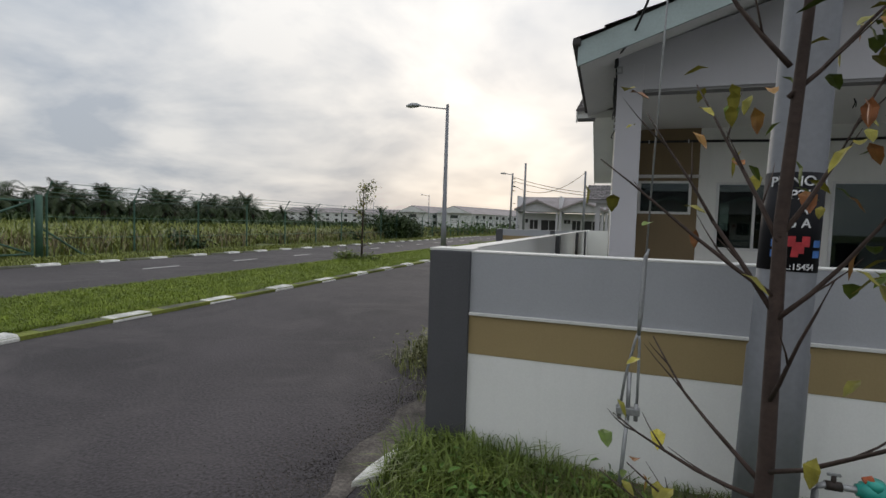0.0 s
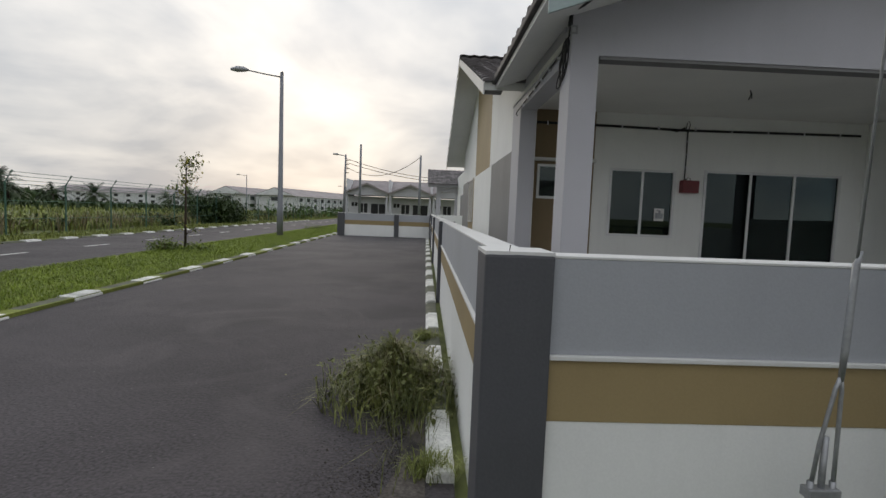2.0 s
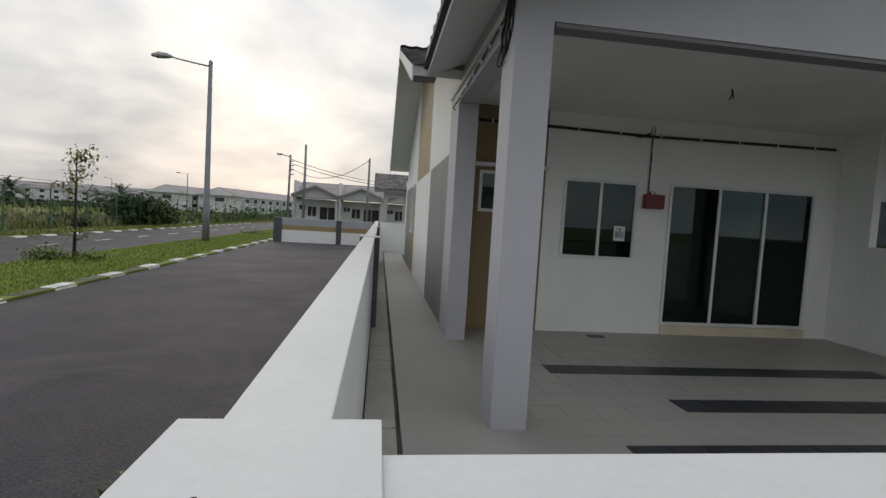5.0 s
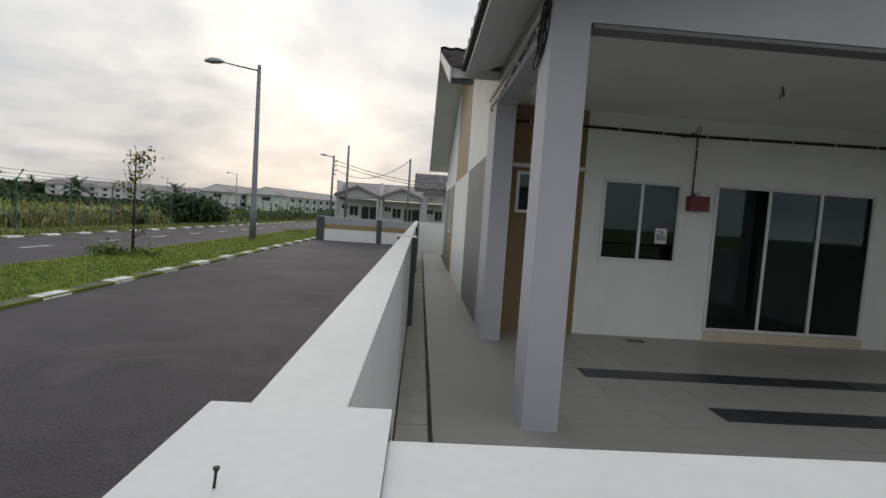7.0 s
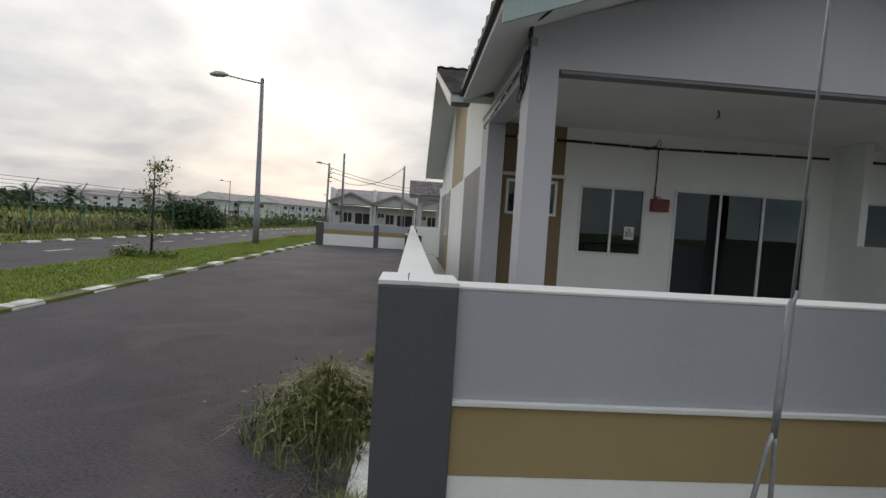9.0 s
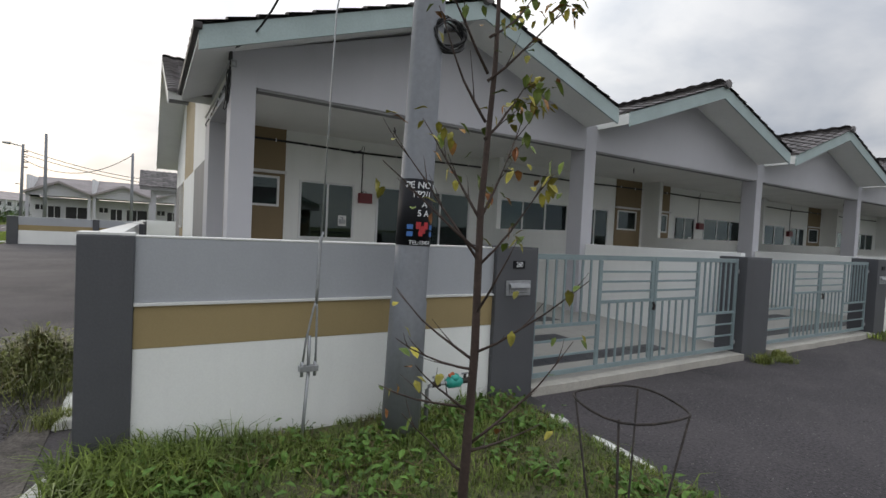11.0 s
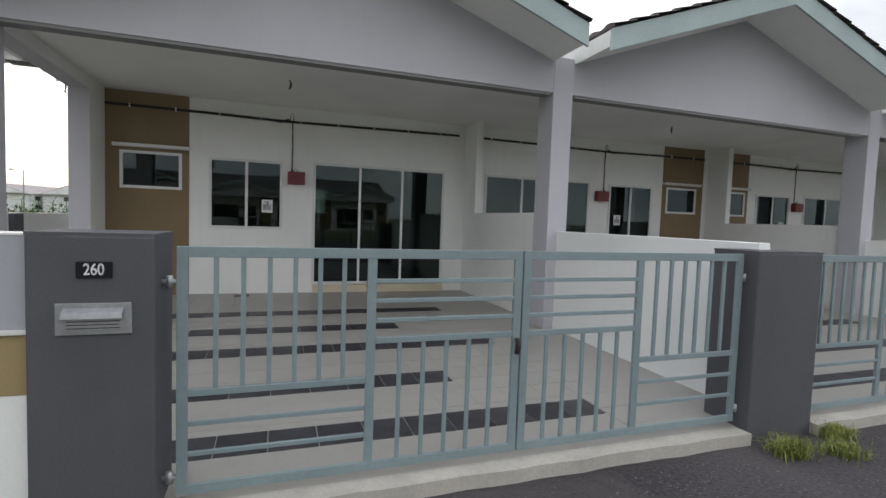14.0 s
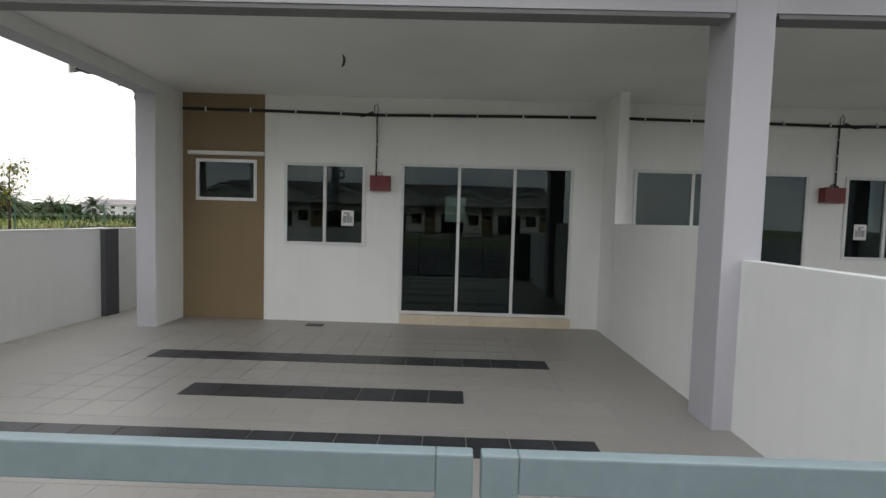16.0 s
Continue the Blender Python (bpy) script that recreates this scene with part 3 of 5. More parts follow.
    # main roof across the rooms
    my0, mz0, my1, mz1 = 8.95, 3.62, 15.5, 5.95
    ml, mr = (-0.33 if corner else LINE_B), LINE_A
    for name, ya, za in (("front_roof", my0, mz0), ("rear_roof", 2 * my1 - my0, mz0)):
        bm = bmesh.new()
        prism(bm, [(ya, za - 0.12), (my1, mz1 - 0.12), (my1, mz1), (ya, za)] if ya < my1 else [(my1, mz1 - 0.12), (ya, za - 0.12), (ya, za), (my1, mz1)], "x", ml, mr)
        part(name, bm, WHITE, h)
    slope = Vector((0, my1 - my0, mz1 - mz0))
    n_up = math.ceil(slope.length / 0.34)
    tile_slope("roof_tiles", (ml - (0.03 if corner else 0), my0 - 0.05, mz0), (1, 0, 0), slope, math.ceil((mr - ml) / 0.3), n_up, h)
    tile_slope("roof_tiles", (ml - (0.03 if corner else 0), 2 * my1 - my0 + 0.05, mz0), (1, 0, 0), (0, -slope.y, slope.z), math.ceil((mr - ml) / 0.3), n_up, h)
    # cable along the front wall, with its box
    tube_bm = bmesh.new()
    for k in range(3):
        tube(tube_bm, [(0.56, BACK_Y - 0.022, 3.235 - 0.014 * k), (2.0, BACK_Y - 0.02, 3.227 - 0.014 * k), (3.335, BACK_Y - 0.02, 3.205 - 0.014 * k), (5.2, BACK_Y - 0.02, 3.230 - 0.014 * k), (6.58, BACK_Y - 0.02, 3.245 - 0.014 * k)], 0.008, 6)
    part("wall_cable", tube_bm, BLACK, h, "black cable clipped along the wall")
    tube_bm = bmesh.new()
    tube(tube_bm, [(3.415, BACK_Y - 0.02, 3.205), (3.420, BACK_Y - 0.02, 2.840), (3.415, BACK_Y - 0.02, 2.300)], 0.011, 6)
    tube(tube_bm, [(3.375, BACK_Y - 0.03, 3.205), (3.380, BACK_Y - 0.05, 3.305), (3.410, BACK_Y - 0.05, 3.345), (3.435, BACK_Y - 0.05, 3.295), (3.420, BACK_Y - 0.03, 3.175)], 0.006, 6)
    tube(tube_bm, [(3.095, BACK_Y - 0.03, 3.190), (3.215, BACK_Y - 0.04, 3.165), (3.355, BACK_Y - 0.035, 3.230)], 0.016, 6)
    tube(tube_bm, [(3.435, BACK_Y - 0.03, 2.270), (3.455, BACK_Y - 0.05, 2.370), (3.505, BACK_Y - 0.05, 2.350), (3.515, BACK_Y - 0.04, 2.290)], 0.006, 6)
    tube(tube_bm, [(3.405, BACK_Y - 0.09, 2.140), (3.385, BACK_Y - 0.10, 2.240), (3.425, BACK_Y - 0.06, 2.340)], 0.016, 6)
    part("drop_cable", tube_bm, BLACK, h)
    for k in range(9):
        x = 0.9 + 0.66 * k
        bx("cable_clip", (x, x + 0.02, BACK_Y - 0.033, BACK_Y - 0.001, 3.185, 3.25), SIGNW, h)
    for z in (2.54, 2.76, 2.99):
        bx("cable_clip", (3.40, 3.44, BACK_Y - 0.034, BACK_Y - 0.001, z, z + 0.02), SIGNW, h)
    bx("meter_box", (3.342, 3.635, BACK_Y - 0.13, BACK_Y - 0.001, 2.094, 2.312), RED, h, "dark red electricity box", bevel=0.006)
    bm = bmesh.new()
    tube(bm, [(3.31, 8.08, CEIL_Z), (3.32, 8.07, CEIL_Z - 0.06), (3.30, 8.09, CEIL_Z - 0.13)], 0.008, 5)
    tube(bm, [(3.31, 8.08, CEIL_Z), (3.335, 8.08, CEIL_Z - 0.05), (3.325, 8.06, CEIL_Z - 0.12)], 0.007, 5)
    part("ceiling_wire", bm, BLACK, h)
    bm = bmesh.new()
    box(bm, 2.915, 3.095, BACK_Y - 0.0046, BACK_Y - 0.0036, 1.575, 1.80)
    part("notice", bm, PAPER, h, "white paper notice taped on the window")
    bm = bmesh.new()
    for x, z, w, hh in ((2.94, 1.62, 0.05, 0.10), (2.995, 1.62, 0.04, 0.14), (3.04, 1.62, 0.035, 0.09), (2.95, 1.75, 0.08, 0.02)):
        box(bm, x, x + w, BACK_Y - 0.0055, BACK_Y - 0.0047, z, z + hh)
    part("print", bm, INK, h)
    # porch floor and sloping drive
    bm = bmesh.new()
    prism(bm, [(3.33, -0.1), (3.33, 0.085), (6.3, 0.125), (BACK_Y, PORCH_Z), (BACK_Y, -0.1)], "x", -0.41 if corner else LINE_B, LINE_A)
    fl = part("porch_floor", bm, FLOORM, h, "pale grey tiled porch and driveway floor")
    return h, fl


def drive_z(y):
    return 0.085 + (y - 3.33) * 0.04 / 2.97 if y < 6.3 else 0.125 + (y - 6.3) * 0.023 / 3.51


STRIPS = ((1.29, 7.83, 14), (2.205, 6.79, 8), (1.27, 5.85, 14), (2.19, 4.72, 8), (1.25, 3.77, 14))   # charcoal rows: first x, y, count


def dark_tiles(fl):
    """Rows of charcoal tiles let into the drive."""
    bm = bmesh.new()
    box(bm, 0.003, 0.307, 0.003, 0.302, -0.01, 0.004)
    me = finish(bm, "tile", BLACKTILE, 0.002)
    for x0, y0, n in STRIPS:
        for i in range(n):
            t = new("tile", me)
            t.parent = fl
            t.location = (x0 + 0.31 * i, y0, drive_z(y0))
            t.rotation_euler = (math.atan(0.04 / 2.97) if y0 < 6.2 else 0.0066, 0, 0)
    bm = bmesh.new()
    box(bm, 2.50, 2.74, 9.53, 9.67, 0.138, 0.152)
    part("drain_grate", bm, DARKCONC, fl)


def plain_tiles(fl):
    """Plain grey tiles between the charcoal rows."""
    bm = bmesh.new()
    box(bm, 0.003, 0.302, 0.003, 0.302, -0.01, 0.002)
    me = finish(bm, "tile", FLOORTILE, 0.001)
    rows = STRIPS
    for j in range(19):
        for i in range(17):
            x, y = 0.72 + 0.305 * i, 3.56 + 0.305 * j
            if any(x0 - 0.305 < x < x0 + 0.31 * n and abs(y - y0) < 0.304 for x0, y0, n in rows) or 6.2 - 0.31 < y < 6.2 + 0.31 and x < 0.9 or x > LINE_A - 0.5:
                continue
            t = new("tile", me)
            t.parent = fl
            t.location = (x, y, drive_z(y))
            t.rotation_euler = (math.atan(0.04 / 2.97) if y < 6.2 else 0.0066, 0, 0)


corner_house, corner_floor = house("end terrace house, white and pale grey, tiled gable porch", -0.15, LINE_A - 0.16, True)
dark_tiles(corner_floor)
mid_house, mid_floor = house("terrace house, white and pale grey, tiled gable porch", LINE_B + 0.16, LINE_A - 0.16)
dark_tiles(mid_floor)
N_HOUSES = 13


def lot_pose(i):
    if i % 2 == 0:
        return pose(i * S, 0, 0)
    return Matrix.Translation((2 * LINE_A + (i - 1) * S, 0, 0)) @ Matrix.Diagonal((-1, 1, 1, 1))


for i in range(2, N_HOUSES):
    copy_thing(mid_house, lot_pose(i))
# the facing row, mirrored in the window glass
for i in range(6):
    copy_thing(mid_house, pose(16 - i * S, -27, 0, 0, 0, 180))
mid_house.matrix_basis = lot_pose(1)

# side of the end house
side = empty("end_wall", "painted gable end wall in white, grey and mustard", "wall", kind="structure")


def side_piece(name, pts, material, proud=0.0):
    bm = bmesh.new()
    prism(bm, pts, "x", 0.33 - proud, 0.5)
    return part(name, bm, material, side)


apex, ridge_y = 5.82, 15.5


def under_roof(y):
    return apex - 0.3557 * abs(y - ridge_y)


side_piece("grey_field", [(9.35, 0.1), (12.72, 0.1), (12.72, 2.72), (9.35, 2.72)], SIDEGREY)
side_piece("white_head", [(9.35, 2.72), (13.05, 2.72), (13.05, under_roof(13.05)), (9.35, under_roof(9.35))], WHITE)
side_piece("mustard_stripe", [(13.05, 2.72), (16.4, 2.72), (16.4, under_roof(16.4)), (ridge_y, under_roof(ridge_y)), (13.05, under_roof(13.05))], GOLD)
side_piece("white_foot", [(12.72, 0.1), (16.7, 0.1), (16.7, 2.72), (12.72, 2.72)], WHITE)
side_piece("white_rear_head", [(16.4, 2.72), (21.15, 2.72), (21.15, under_roof(21.15)), (16.4, under_roof(16.4))], WHITE)
side_piece("mustard_foot", [(16.7, 0.1), (18.4, 0.1), (18.4, 2.72), (16.7, 2.72)], GOLD)
side_piece("grey_foot", [(18.4, 0.1), (21.15, 0.1), (21.15, 2.72), (18.4, 2.72)], SIDEGREY)
bx("pilaster", (0.30, 0.56, 9.20, BACK_Y, 0.1, CEIL_Z + 0.06), LILAC, side)
bx("side_beam", (0.30, 0.56, 6.775, 9.20, BEAM_Z, 3.675), LILAC, side)
bx("white_reveal", (0.561, 0.566, 9.204, BACK_Y - 0.002, PORCH_Z, BEAM_Z), WHITE, side)
bx("white_beam_face", (0.561, 0.566, 6.78, BACK_Y - 0.002, BEAM_Z + 0.002, CEIL_Z - 0.002), WHITE, side)
bm = bmesh.new()
for a, b, z0, z1 in ((17.0, 17.04, 1.3, 2.7), (18.1, 18.14, 1.3, 2.7), (17.04, 18.1, 1.3, 1.34), (17.04, 18.1, 2.66, 2.7), (17.55, 17.59, 1.34, 2.66)):
    box(bm, 0.29, 0.332, a, b, z0, z1)
part("side_window_frame", bm, ALU, side)
bm = bmesh.new()
prism(bm, [(8.9, 3.42), (ridge_y, 5.77), (ridge_y, 5.96), (8.9, 3.61)], "x", -0.352, -0.331)
prism(bm, [(ridge_y, 5.77), (22.1, 3.42), (22.1, 3.61), (ridge_y, 5.96)], "x", -0.352, -0.331)
part("barge_board", bm, CAP, side)
bx("eave_box", (-0.33, -0.04, 8.99, 9.2, 3.49, 3.60), SIDEGREY, side)
bx("eave_gutter", (-0.21, -0.12, 5.62, 9.2, 3.585, 3.66), EAVE, side, bevel=0.02)
apron = tagged(bx("side_apron", (-0.70, 0.329, 3.45, 29.9, -0.05, 0.05), DARKCONC), "grey concrete apron along the house with a drain slot", "pavement", kind="structure")
bx("apron_slab", (-0.41, 0.3285, BACK_Y + 0.002, 29.8, 0.05, PORCH_Z), FLOORM, apron)
bm = bmesh.new()
box(bm, -0.695, -0.445, 0.004, 0.596, 0.05, 0.105)
cover_me = finish(bm, "drain_cover", CONC, 0.004)
for i in range(43):
    o = new("drain_cover", cover_me)
    o.parent, o.location = apron, (0, 3.5 + 0.6 * i, rng.uniform(-0.004, 0.004))

plain_tiles(corner_floor)

# ---- party lines: columns, low walls, pillars ----


def column(x, top=None, label="pale grey square porch column"):
    c = tagged(bx("porch_column", (x - 0.148, x + 0.148, GABLE_Y - 0.006, GABLE_Y + 0.37, 0.1, top or BEAM_Z + 0.3), LILAC, bevel=0.008), label, "column", "porch columns", "structure")
    return c


def party(x, gate_side):
    column(x, 3.75)
    gut = tagged(bx("valley_gutter", (x - 0.17, x + 0.17, GABLE_Y + 0.03, 12.0, 3.60, 3.67), SIDEGREY), "grey gutter in the valley between two roofs", "gutter", "valley gutters", "structure")
    p = empty("party_wall", "low white wall between two porches, taller at the house", "wall", "party walls", "structure")
    bx("low_wall", (x, x + 0.12, 3.5, GABLE_Y - 0.006, 0.0, 1.452), WHITE, p, bevel=0.006)
    bx("half_wall", (x - 0.01, x + 0.12, GABLE_Y + 0.37, 9.3, 0.1, 1.705), WHITE, p, bevel=0.006)
    bx("stub_wall", (x - 0.01, x + 0.12, 9.3, BACK_Y, 0.1, CEIL_Z + 0.2), WHITE, p)
    bx("room_wall", (x - 0.08, x + 0.08, BACK_Y + 0.151, 21.1, 0.1, 3.6), ROOM, p)
    if gate_side:
        pillar("dark grey gate pillar between two drives", x - 0.33, x + 0.33, 3.235, 3.62, 1.40, "gate pillars", False)
    else:
        pillar("dark grey pillar between two front walls", x - 0.14, x + 0.14, 3.22, 3.52, 1.395, "wall pillars", False)


column(0.43)
for i in range(1, N_HOUSES):
    party(LINE_A + S * (i - 1), i % 2 == 1)

# ---- front walls, number pillars, gates ----


def text_mesh(body, size, material, name="lettering"):
    cu = bpy.data.curves.new(name, "FONT")
    cu.body, cu.size, cu.align_x, cu.align_y, cu.extrude, cu.offset = body, size, "CENTER", "CENTER", 0.0015, size * 0.012
    tmp = bpy.data.objects.new(name, cu)
    scene.collection.objects.link(tmp)
    bpy.context.view_layer.update()
    me = bpy.data.meshes.new_from_object(tmp.evaluated_get(bpy.context.evaluated_depsgraph_get()))
    bpy.data.objects.remove(tmp)
    me.materials.clear()
    me.materials.append(material)
    return me


def number_pillar(i, number):
    """The pillar beside the gate with its number plate and letter box."""
    def fx(x):
        return lot_pose(i) @ Vector((x, 0, 0))
    a, b = sorted((fx(2.13).x, fx(2.62).x))
    p = pillar("dark grey gate pillar with number plate and letter box", a, b, 3.215, 3.62, 1.435, "number pillars", False)
    c = (a + b) / 2 + (0.01 if i % 2 == 0 else -0.01)
    bx("number_plate", (c - 0.068, c + 0.068, 3.205, 3.2148, 1.236, 1.308), SIGNK, p, "black plate with white number", bevel=0.002)
    if number:
        t = new("number", text_mesh(number, 0.072, SIGNW))
        t.parent, t.location, t.rotation_euler = p, (c, 3.2045, 1.272), (radians(90), 0, 0)
        t.scale = (0.74, 1, 1)
    slot = new("letter_box")
    slot.parent = p
    tagged(slot, "stainless steel letter box flap")
    bx("plate", (c - 0.145, c + 0.145, 3.203, 3.2148, 0.985, 1.125), STEEL, slot, bevel=0.003)
    bm = bmesh.new()
    prism(bm, [(3.202, 1.105), (3.17, 1.085), (3.165, 1.06), (3.202, 1.065)], "x", c - 0.115, c + 0.115)
    part("hood", bm, STEEL, slot, bevel=0.003)
    for k in range(3):
        bx("groove", (c - 0.10, c + 0.10, 3.1925, 3.1945, 1.014 + 0.015 * k, 1.0175 + 0.015 * k), BLACK, slot)
    bx("flap", (c - 0.11, c + 0.11, 3.194, 3.202, 1.005, 1.06), STEEL, slot, bevel=0.002)
    bx("slot", (c - 0.105, c + 0.105, 3.199, 3.2035, 1.06, 1.066), BLACK, slot)


def gate_leaf(x0, x1, flip, label):
    """One gate leaf: box-section frame, a field of uprights and fields of cross bars."""
    g = empty("metal_gate", label, "gate", "driveway gates")
    y = 3.347

    def m(x):
        return x0 + x1 - x if flip else x

    def bar(name, xa, xb, z0, z1, d=0.012):
        a, b = sorted((m(xa), m(xb)))
        bx(name, (a, b, y - d, y + d, z0, z1), GATE, g, bevel=0.003)
    w = x1 - x0
    bar("frame_post", x0, x0 + 0.05, 0.125, 1.373, 0.0125)
    bar("frame_post", x1 - 0.05, x1, 0.125, 1.373, 0.0125)
    bar("frame_rail", x0 + 0.05, x1 - 0.05, 1.32, 1.373, 0.0125)
    bar("frame_rail", x0 + 0.05, x1 - 0.05, 0.125, 0.175, 0.0125)
    mid = x0 + 0.51 * w
    bar("middle_post", mid - 0.025, mid + 0.025, 0.176, 1.319)
    bar("cross_rail", x0 + 0.051, mid - 0.026, 0.625, 0.66)
    bar("cross_rail", mid + 0.026, x1 - 0.051, 0.845, 0.88)
    for k in range(6):
        x = x0 + 0.05 + (mid - x0 - 0.075) * (k + 1) / 7
        bar("upright", x - 0.012, x + 0.012, 0.661, 1.319, 0.009)
    for z in (0.33, 0.485):
        bar("cross_bar", x0 + 0.051, mid - 0.026, z - 0.012, z + 0.012, 0.009)
    for z in (1.195, 1.085, 0.975):
        bar("cross_bar", mid + 0.026, x1 - 0.051, z - 0.012, z + 0.012, 0.011)
    for k in range(5):
        x = mid + 0.025 + (x1 - mid - 0.075) * (k + 1) / 6
        bar("upright", x - 0.012, x + 0.012, 0.176, 0.844, 0.009)
    for z in (0.22, 1.2):
        bm = bmesh.new()
        px = m(x0)
        s = 1 if flip else -1
        tube(bm, [(px, y, z), (px + s * 0.075, y, z)], 0.013, 8)
        tube(bm, [(px + s * 0.03, y, z - 0.03), (px + s * 0.03, y, z + 0.03)], 0.018, 8)
        part("hinge", bm, STEEL, g, smooth=True)
    if not flip:
        bm = bmesh.new()
        tube(bm, [(x1 - 0.03, y - 0.03, 0.84), (x1 - 0.03, y - 0.05, 0.80), (x1 - 0.03, y - 0.04, 0.75)], 0.016, 8)
        part("latch", bm, WIRE, g, "rusty latch loop", smooth=True)
    return g


for i in range(N_HOUSES):
    number_pillar(i, {0: "260"}.get(i, ""))
    M = lot_pose(i)
    if i:
        a, b = sorted(((M @ Vector((2.13, 0, 0))).x, (M @ Vector((LINE_B + 0.14, 0, 0))).x))
        wall_run("front boundary wall painted white, mustard and grey", a, b, "x", FACE, -1, group="front walls")
gl = gate_leaf(2.685, 4.567, False, "closed grey-green steel driveway gate leaf")
gr = gate_leaf(4.578, 6.38, True, "closed grey-green steel driveway gate leaf")
for i in range(1, N_HOUSES):
    copy_thing(gl, lot_pose(i))
    copy_thing(gr, lot_pose(i))
for i in range(N_HOUSES):
    a, b = sorted(((lot_pose(i) @ Vector((2.615, 0, 0))).x, (lot_pose(i) @ Vector((6.40, 0, 0))).x))
    bm = bmesh.new()
    n = 24
    rnd = random.Random(i)
    prism(bm, [(a + (b - a) * k / n, 3.195 + rnd.uniform(-0.012, 0.012)) for k in range(n + 1)] + [(b, 3.36), (a, 3.36)], "z", -0.02, 0.085)
    tagged(part("gate_sill", bm, CONC), "rough concrete sill under the gate", "sill", "gate sills", "structure")

# ---- far side of the lane: end wall, houses beyond, rear neighbour ----
FAR_Y = 30.5
bx_l = [(-6.38, -5.95), (-3.02, -2.74), (0.5, 0.8)]
for a, b in bx_l:
    pillar("dark grey pillar of the far boundary wall", a, b, FAR_Y - 0.05, FAR_Y + 0.35, 1.35, "far pillars")
for a, b in ((-5.95, -3.02), (-2.74, 0.5)):
    w = empty("boundary_wall", "far boundary wall painted white, mustard and grey", "wall", "far walls", "structure")
    for name, z0, z1, m in (("white_foot", 0, 0.67, WHITE), ("mustard_band", 0.67, 0.93, GOLD), ("grey_head", 0.93, 1.325, LOWGREY), ("coping", 1.325, 1.338, CAP)):
        bx(name, (a, b, FAR_Y, FAR_Y + 0.25, z0, z1), m, w)


def far_house(x0, y, label):
    """A small terrace house seen from afar: gable porch, dark windows, hipped rear roof."""
    h = empty("terrace_house", label, "house", "far terrace houses")
    w = 8.3
    bx("wall", (x0, x0 + w, y + 3.5, y + 12, 0, 5.0), FARW, h)
    bm = bmesh.new()
    prism(bm, [(x0, 5.2), (x0 + w, 5.2), (x0 + w, 5.6), (x0 + w / 2, 7.5), (x0, 5.6)], "y", y, y + 0.25)
    part("gable_wall", bm, LILAC, h)
    bm = bmesh.new()
    prism(bm, [(x0 - 0.2, 5.4), (x0 + w / 2, 7.5), (x0 + w + 0.2, 5.4), (x0 + w + 0.2, 5.8), (x0 + w / 2, 7.9), (x0 - 0.2, 5.8)], "y", y - 0.6, y + 7)
    part("porch_roof", bm, FARR, h)
    bm = bmesh.new()
    prism(bm, [(y + 3, 5.6), (y + 10, 9.2), (y + 17, 5.6)], "x", x0 - 0.1, x0 + w + 0.1)
    part("main_roof", bm, FARR, h)
    bx("parapet", (x0 - 0.3, x0 + 0.1, y + 2.6, y + 10, 5.0, 8.9), FARW, h)
    for x in (x0 + 0.1, x0 + w - 0.5):
        bx("column", (x, x + 0.4, y, y + 0.4, 0, 5.3), LILAC, h)
    for a, b, z0, z1 in ((0.7, 1.9, 2.7, 3.6), (2.3, 3.9, 1.3, 3.4), (4.6, 7.6, 0.5, 3.4)):
        wd = new("window")
        wd.parent = h
        bx("frame", (x0 + a - 0.08, x0 + b + 0.08, y + 3.42, y + 3.49, z0 - 0.08, z1 + 0.08), ALU, wd)
        bx("pane", (x0 + a, x0 + (a + b) / 2 - 0.06, y + 3.40, y + 3.419, z0, z1), BLACK, wd)
        bx("pane", (x0 + (a + b) / 2 + 0.06, x0 + b, y + 3.40, y + 3.419, z0, z1), BLACK, wd)
    return h


fh = far_house(0.0, 0.0, "distant terrace house with grey gable and dark windows")
small = Matrix.Diagonal((0.88, 1, 0.77, 1))
for k in range(1, 4):
    copy_thing(fh, Matrix.Translation((-14.9 + 7.4 * k, 85, 0)) @ small)
fh.matrix_basis = Matrix.Translation((-14.9, 85, 0)) @ small

# neighbour behind the end house: porch seen end-on
nb = empty("rear_house", "neighbouring house with tiled porch roof and pale walls", "house")
bx("wall", (0.9, 12, 27, 36.5, 0, 3.9), WHITE, nb)
bx("grey_patch", (0.885, 0.899, 27, 30.5, 0, 2.6), SIDEGREY, nb)
bm = bmesh.new()
prism(bm, [(33.2, 3.36), (36.2, 4.56), (36.2, 4.46), (33.2, 3.26)], "x", -1.05, 5.0)
part("roof_slab", bm, WHITE, nb)
tile_slope("roof_tiles", (-1.1, 33.1, 3.40), (1, 0, 0), (0, 3.0, 1.2), 20, 9, nb)
bx("fascia", (-1.06, 5.0, 33.14, 33.19, 3.2, 3.42), SIDEGREY, nb)
bx("beam", (-0.5, 3.0, 33.6, 33.85, 2.95, 3.3), LILAC, nb)
bx("column", (-0.5, -0.2, 33.6, 33.9, 0, 2.95), LILAC, nb)
bx("column", (0.75, 0.95, 33.6, 33.9, 0, 2.95), LILAC, nb)
bx("yard_wall", (-0.65, 0.9, 25.2, 25.35, 0, 1.45), WHITE, nb)

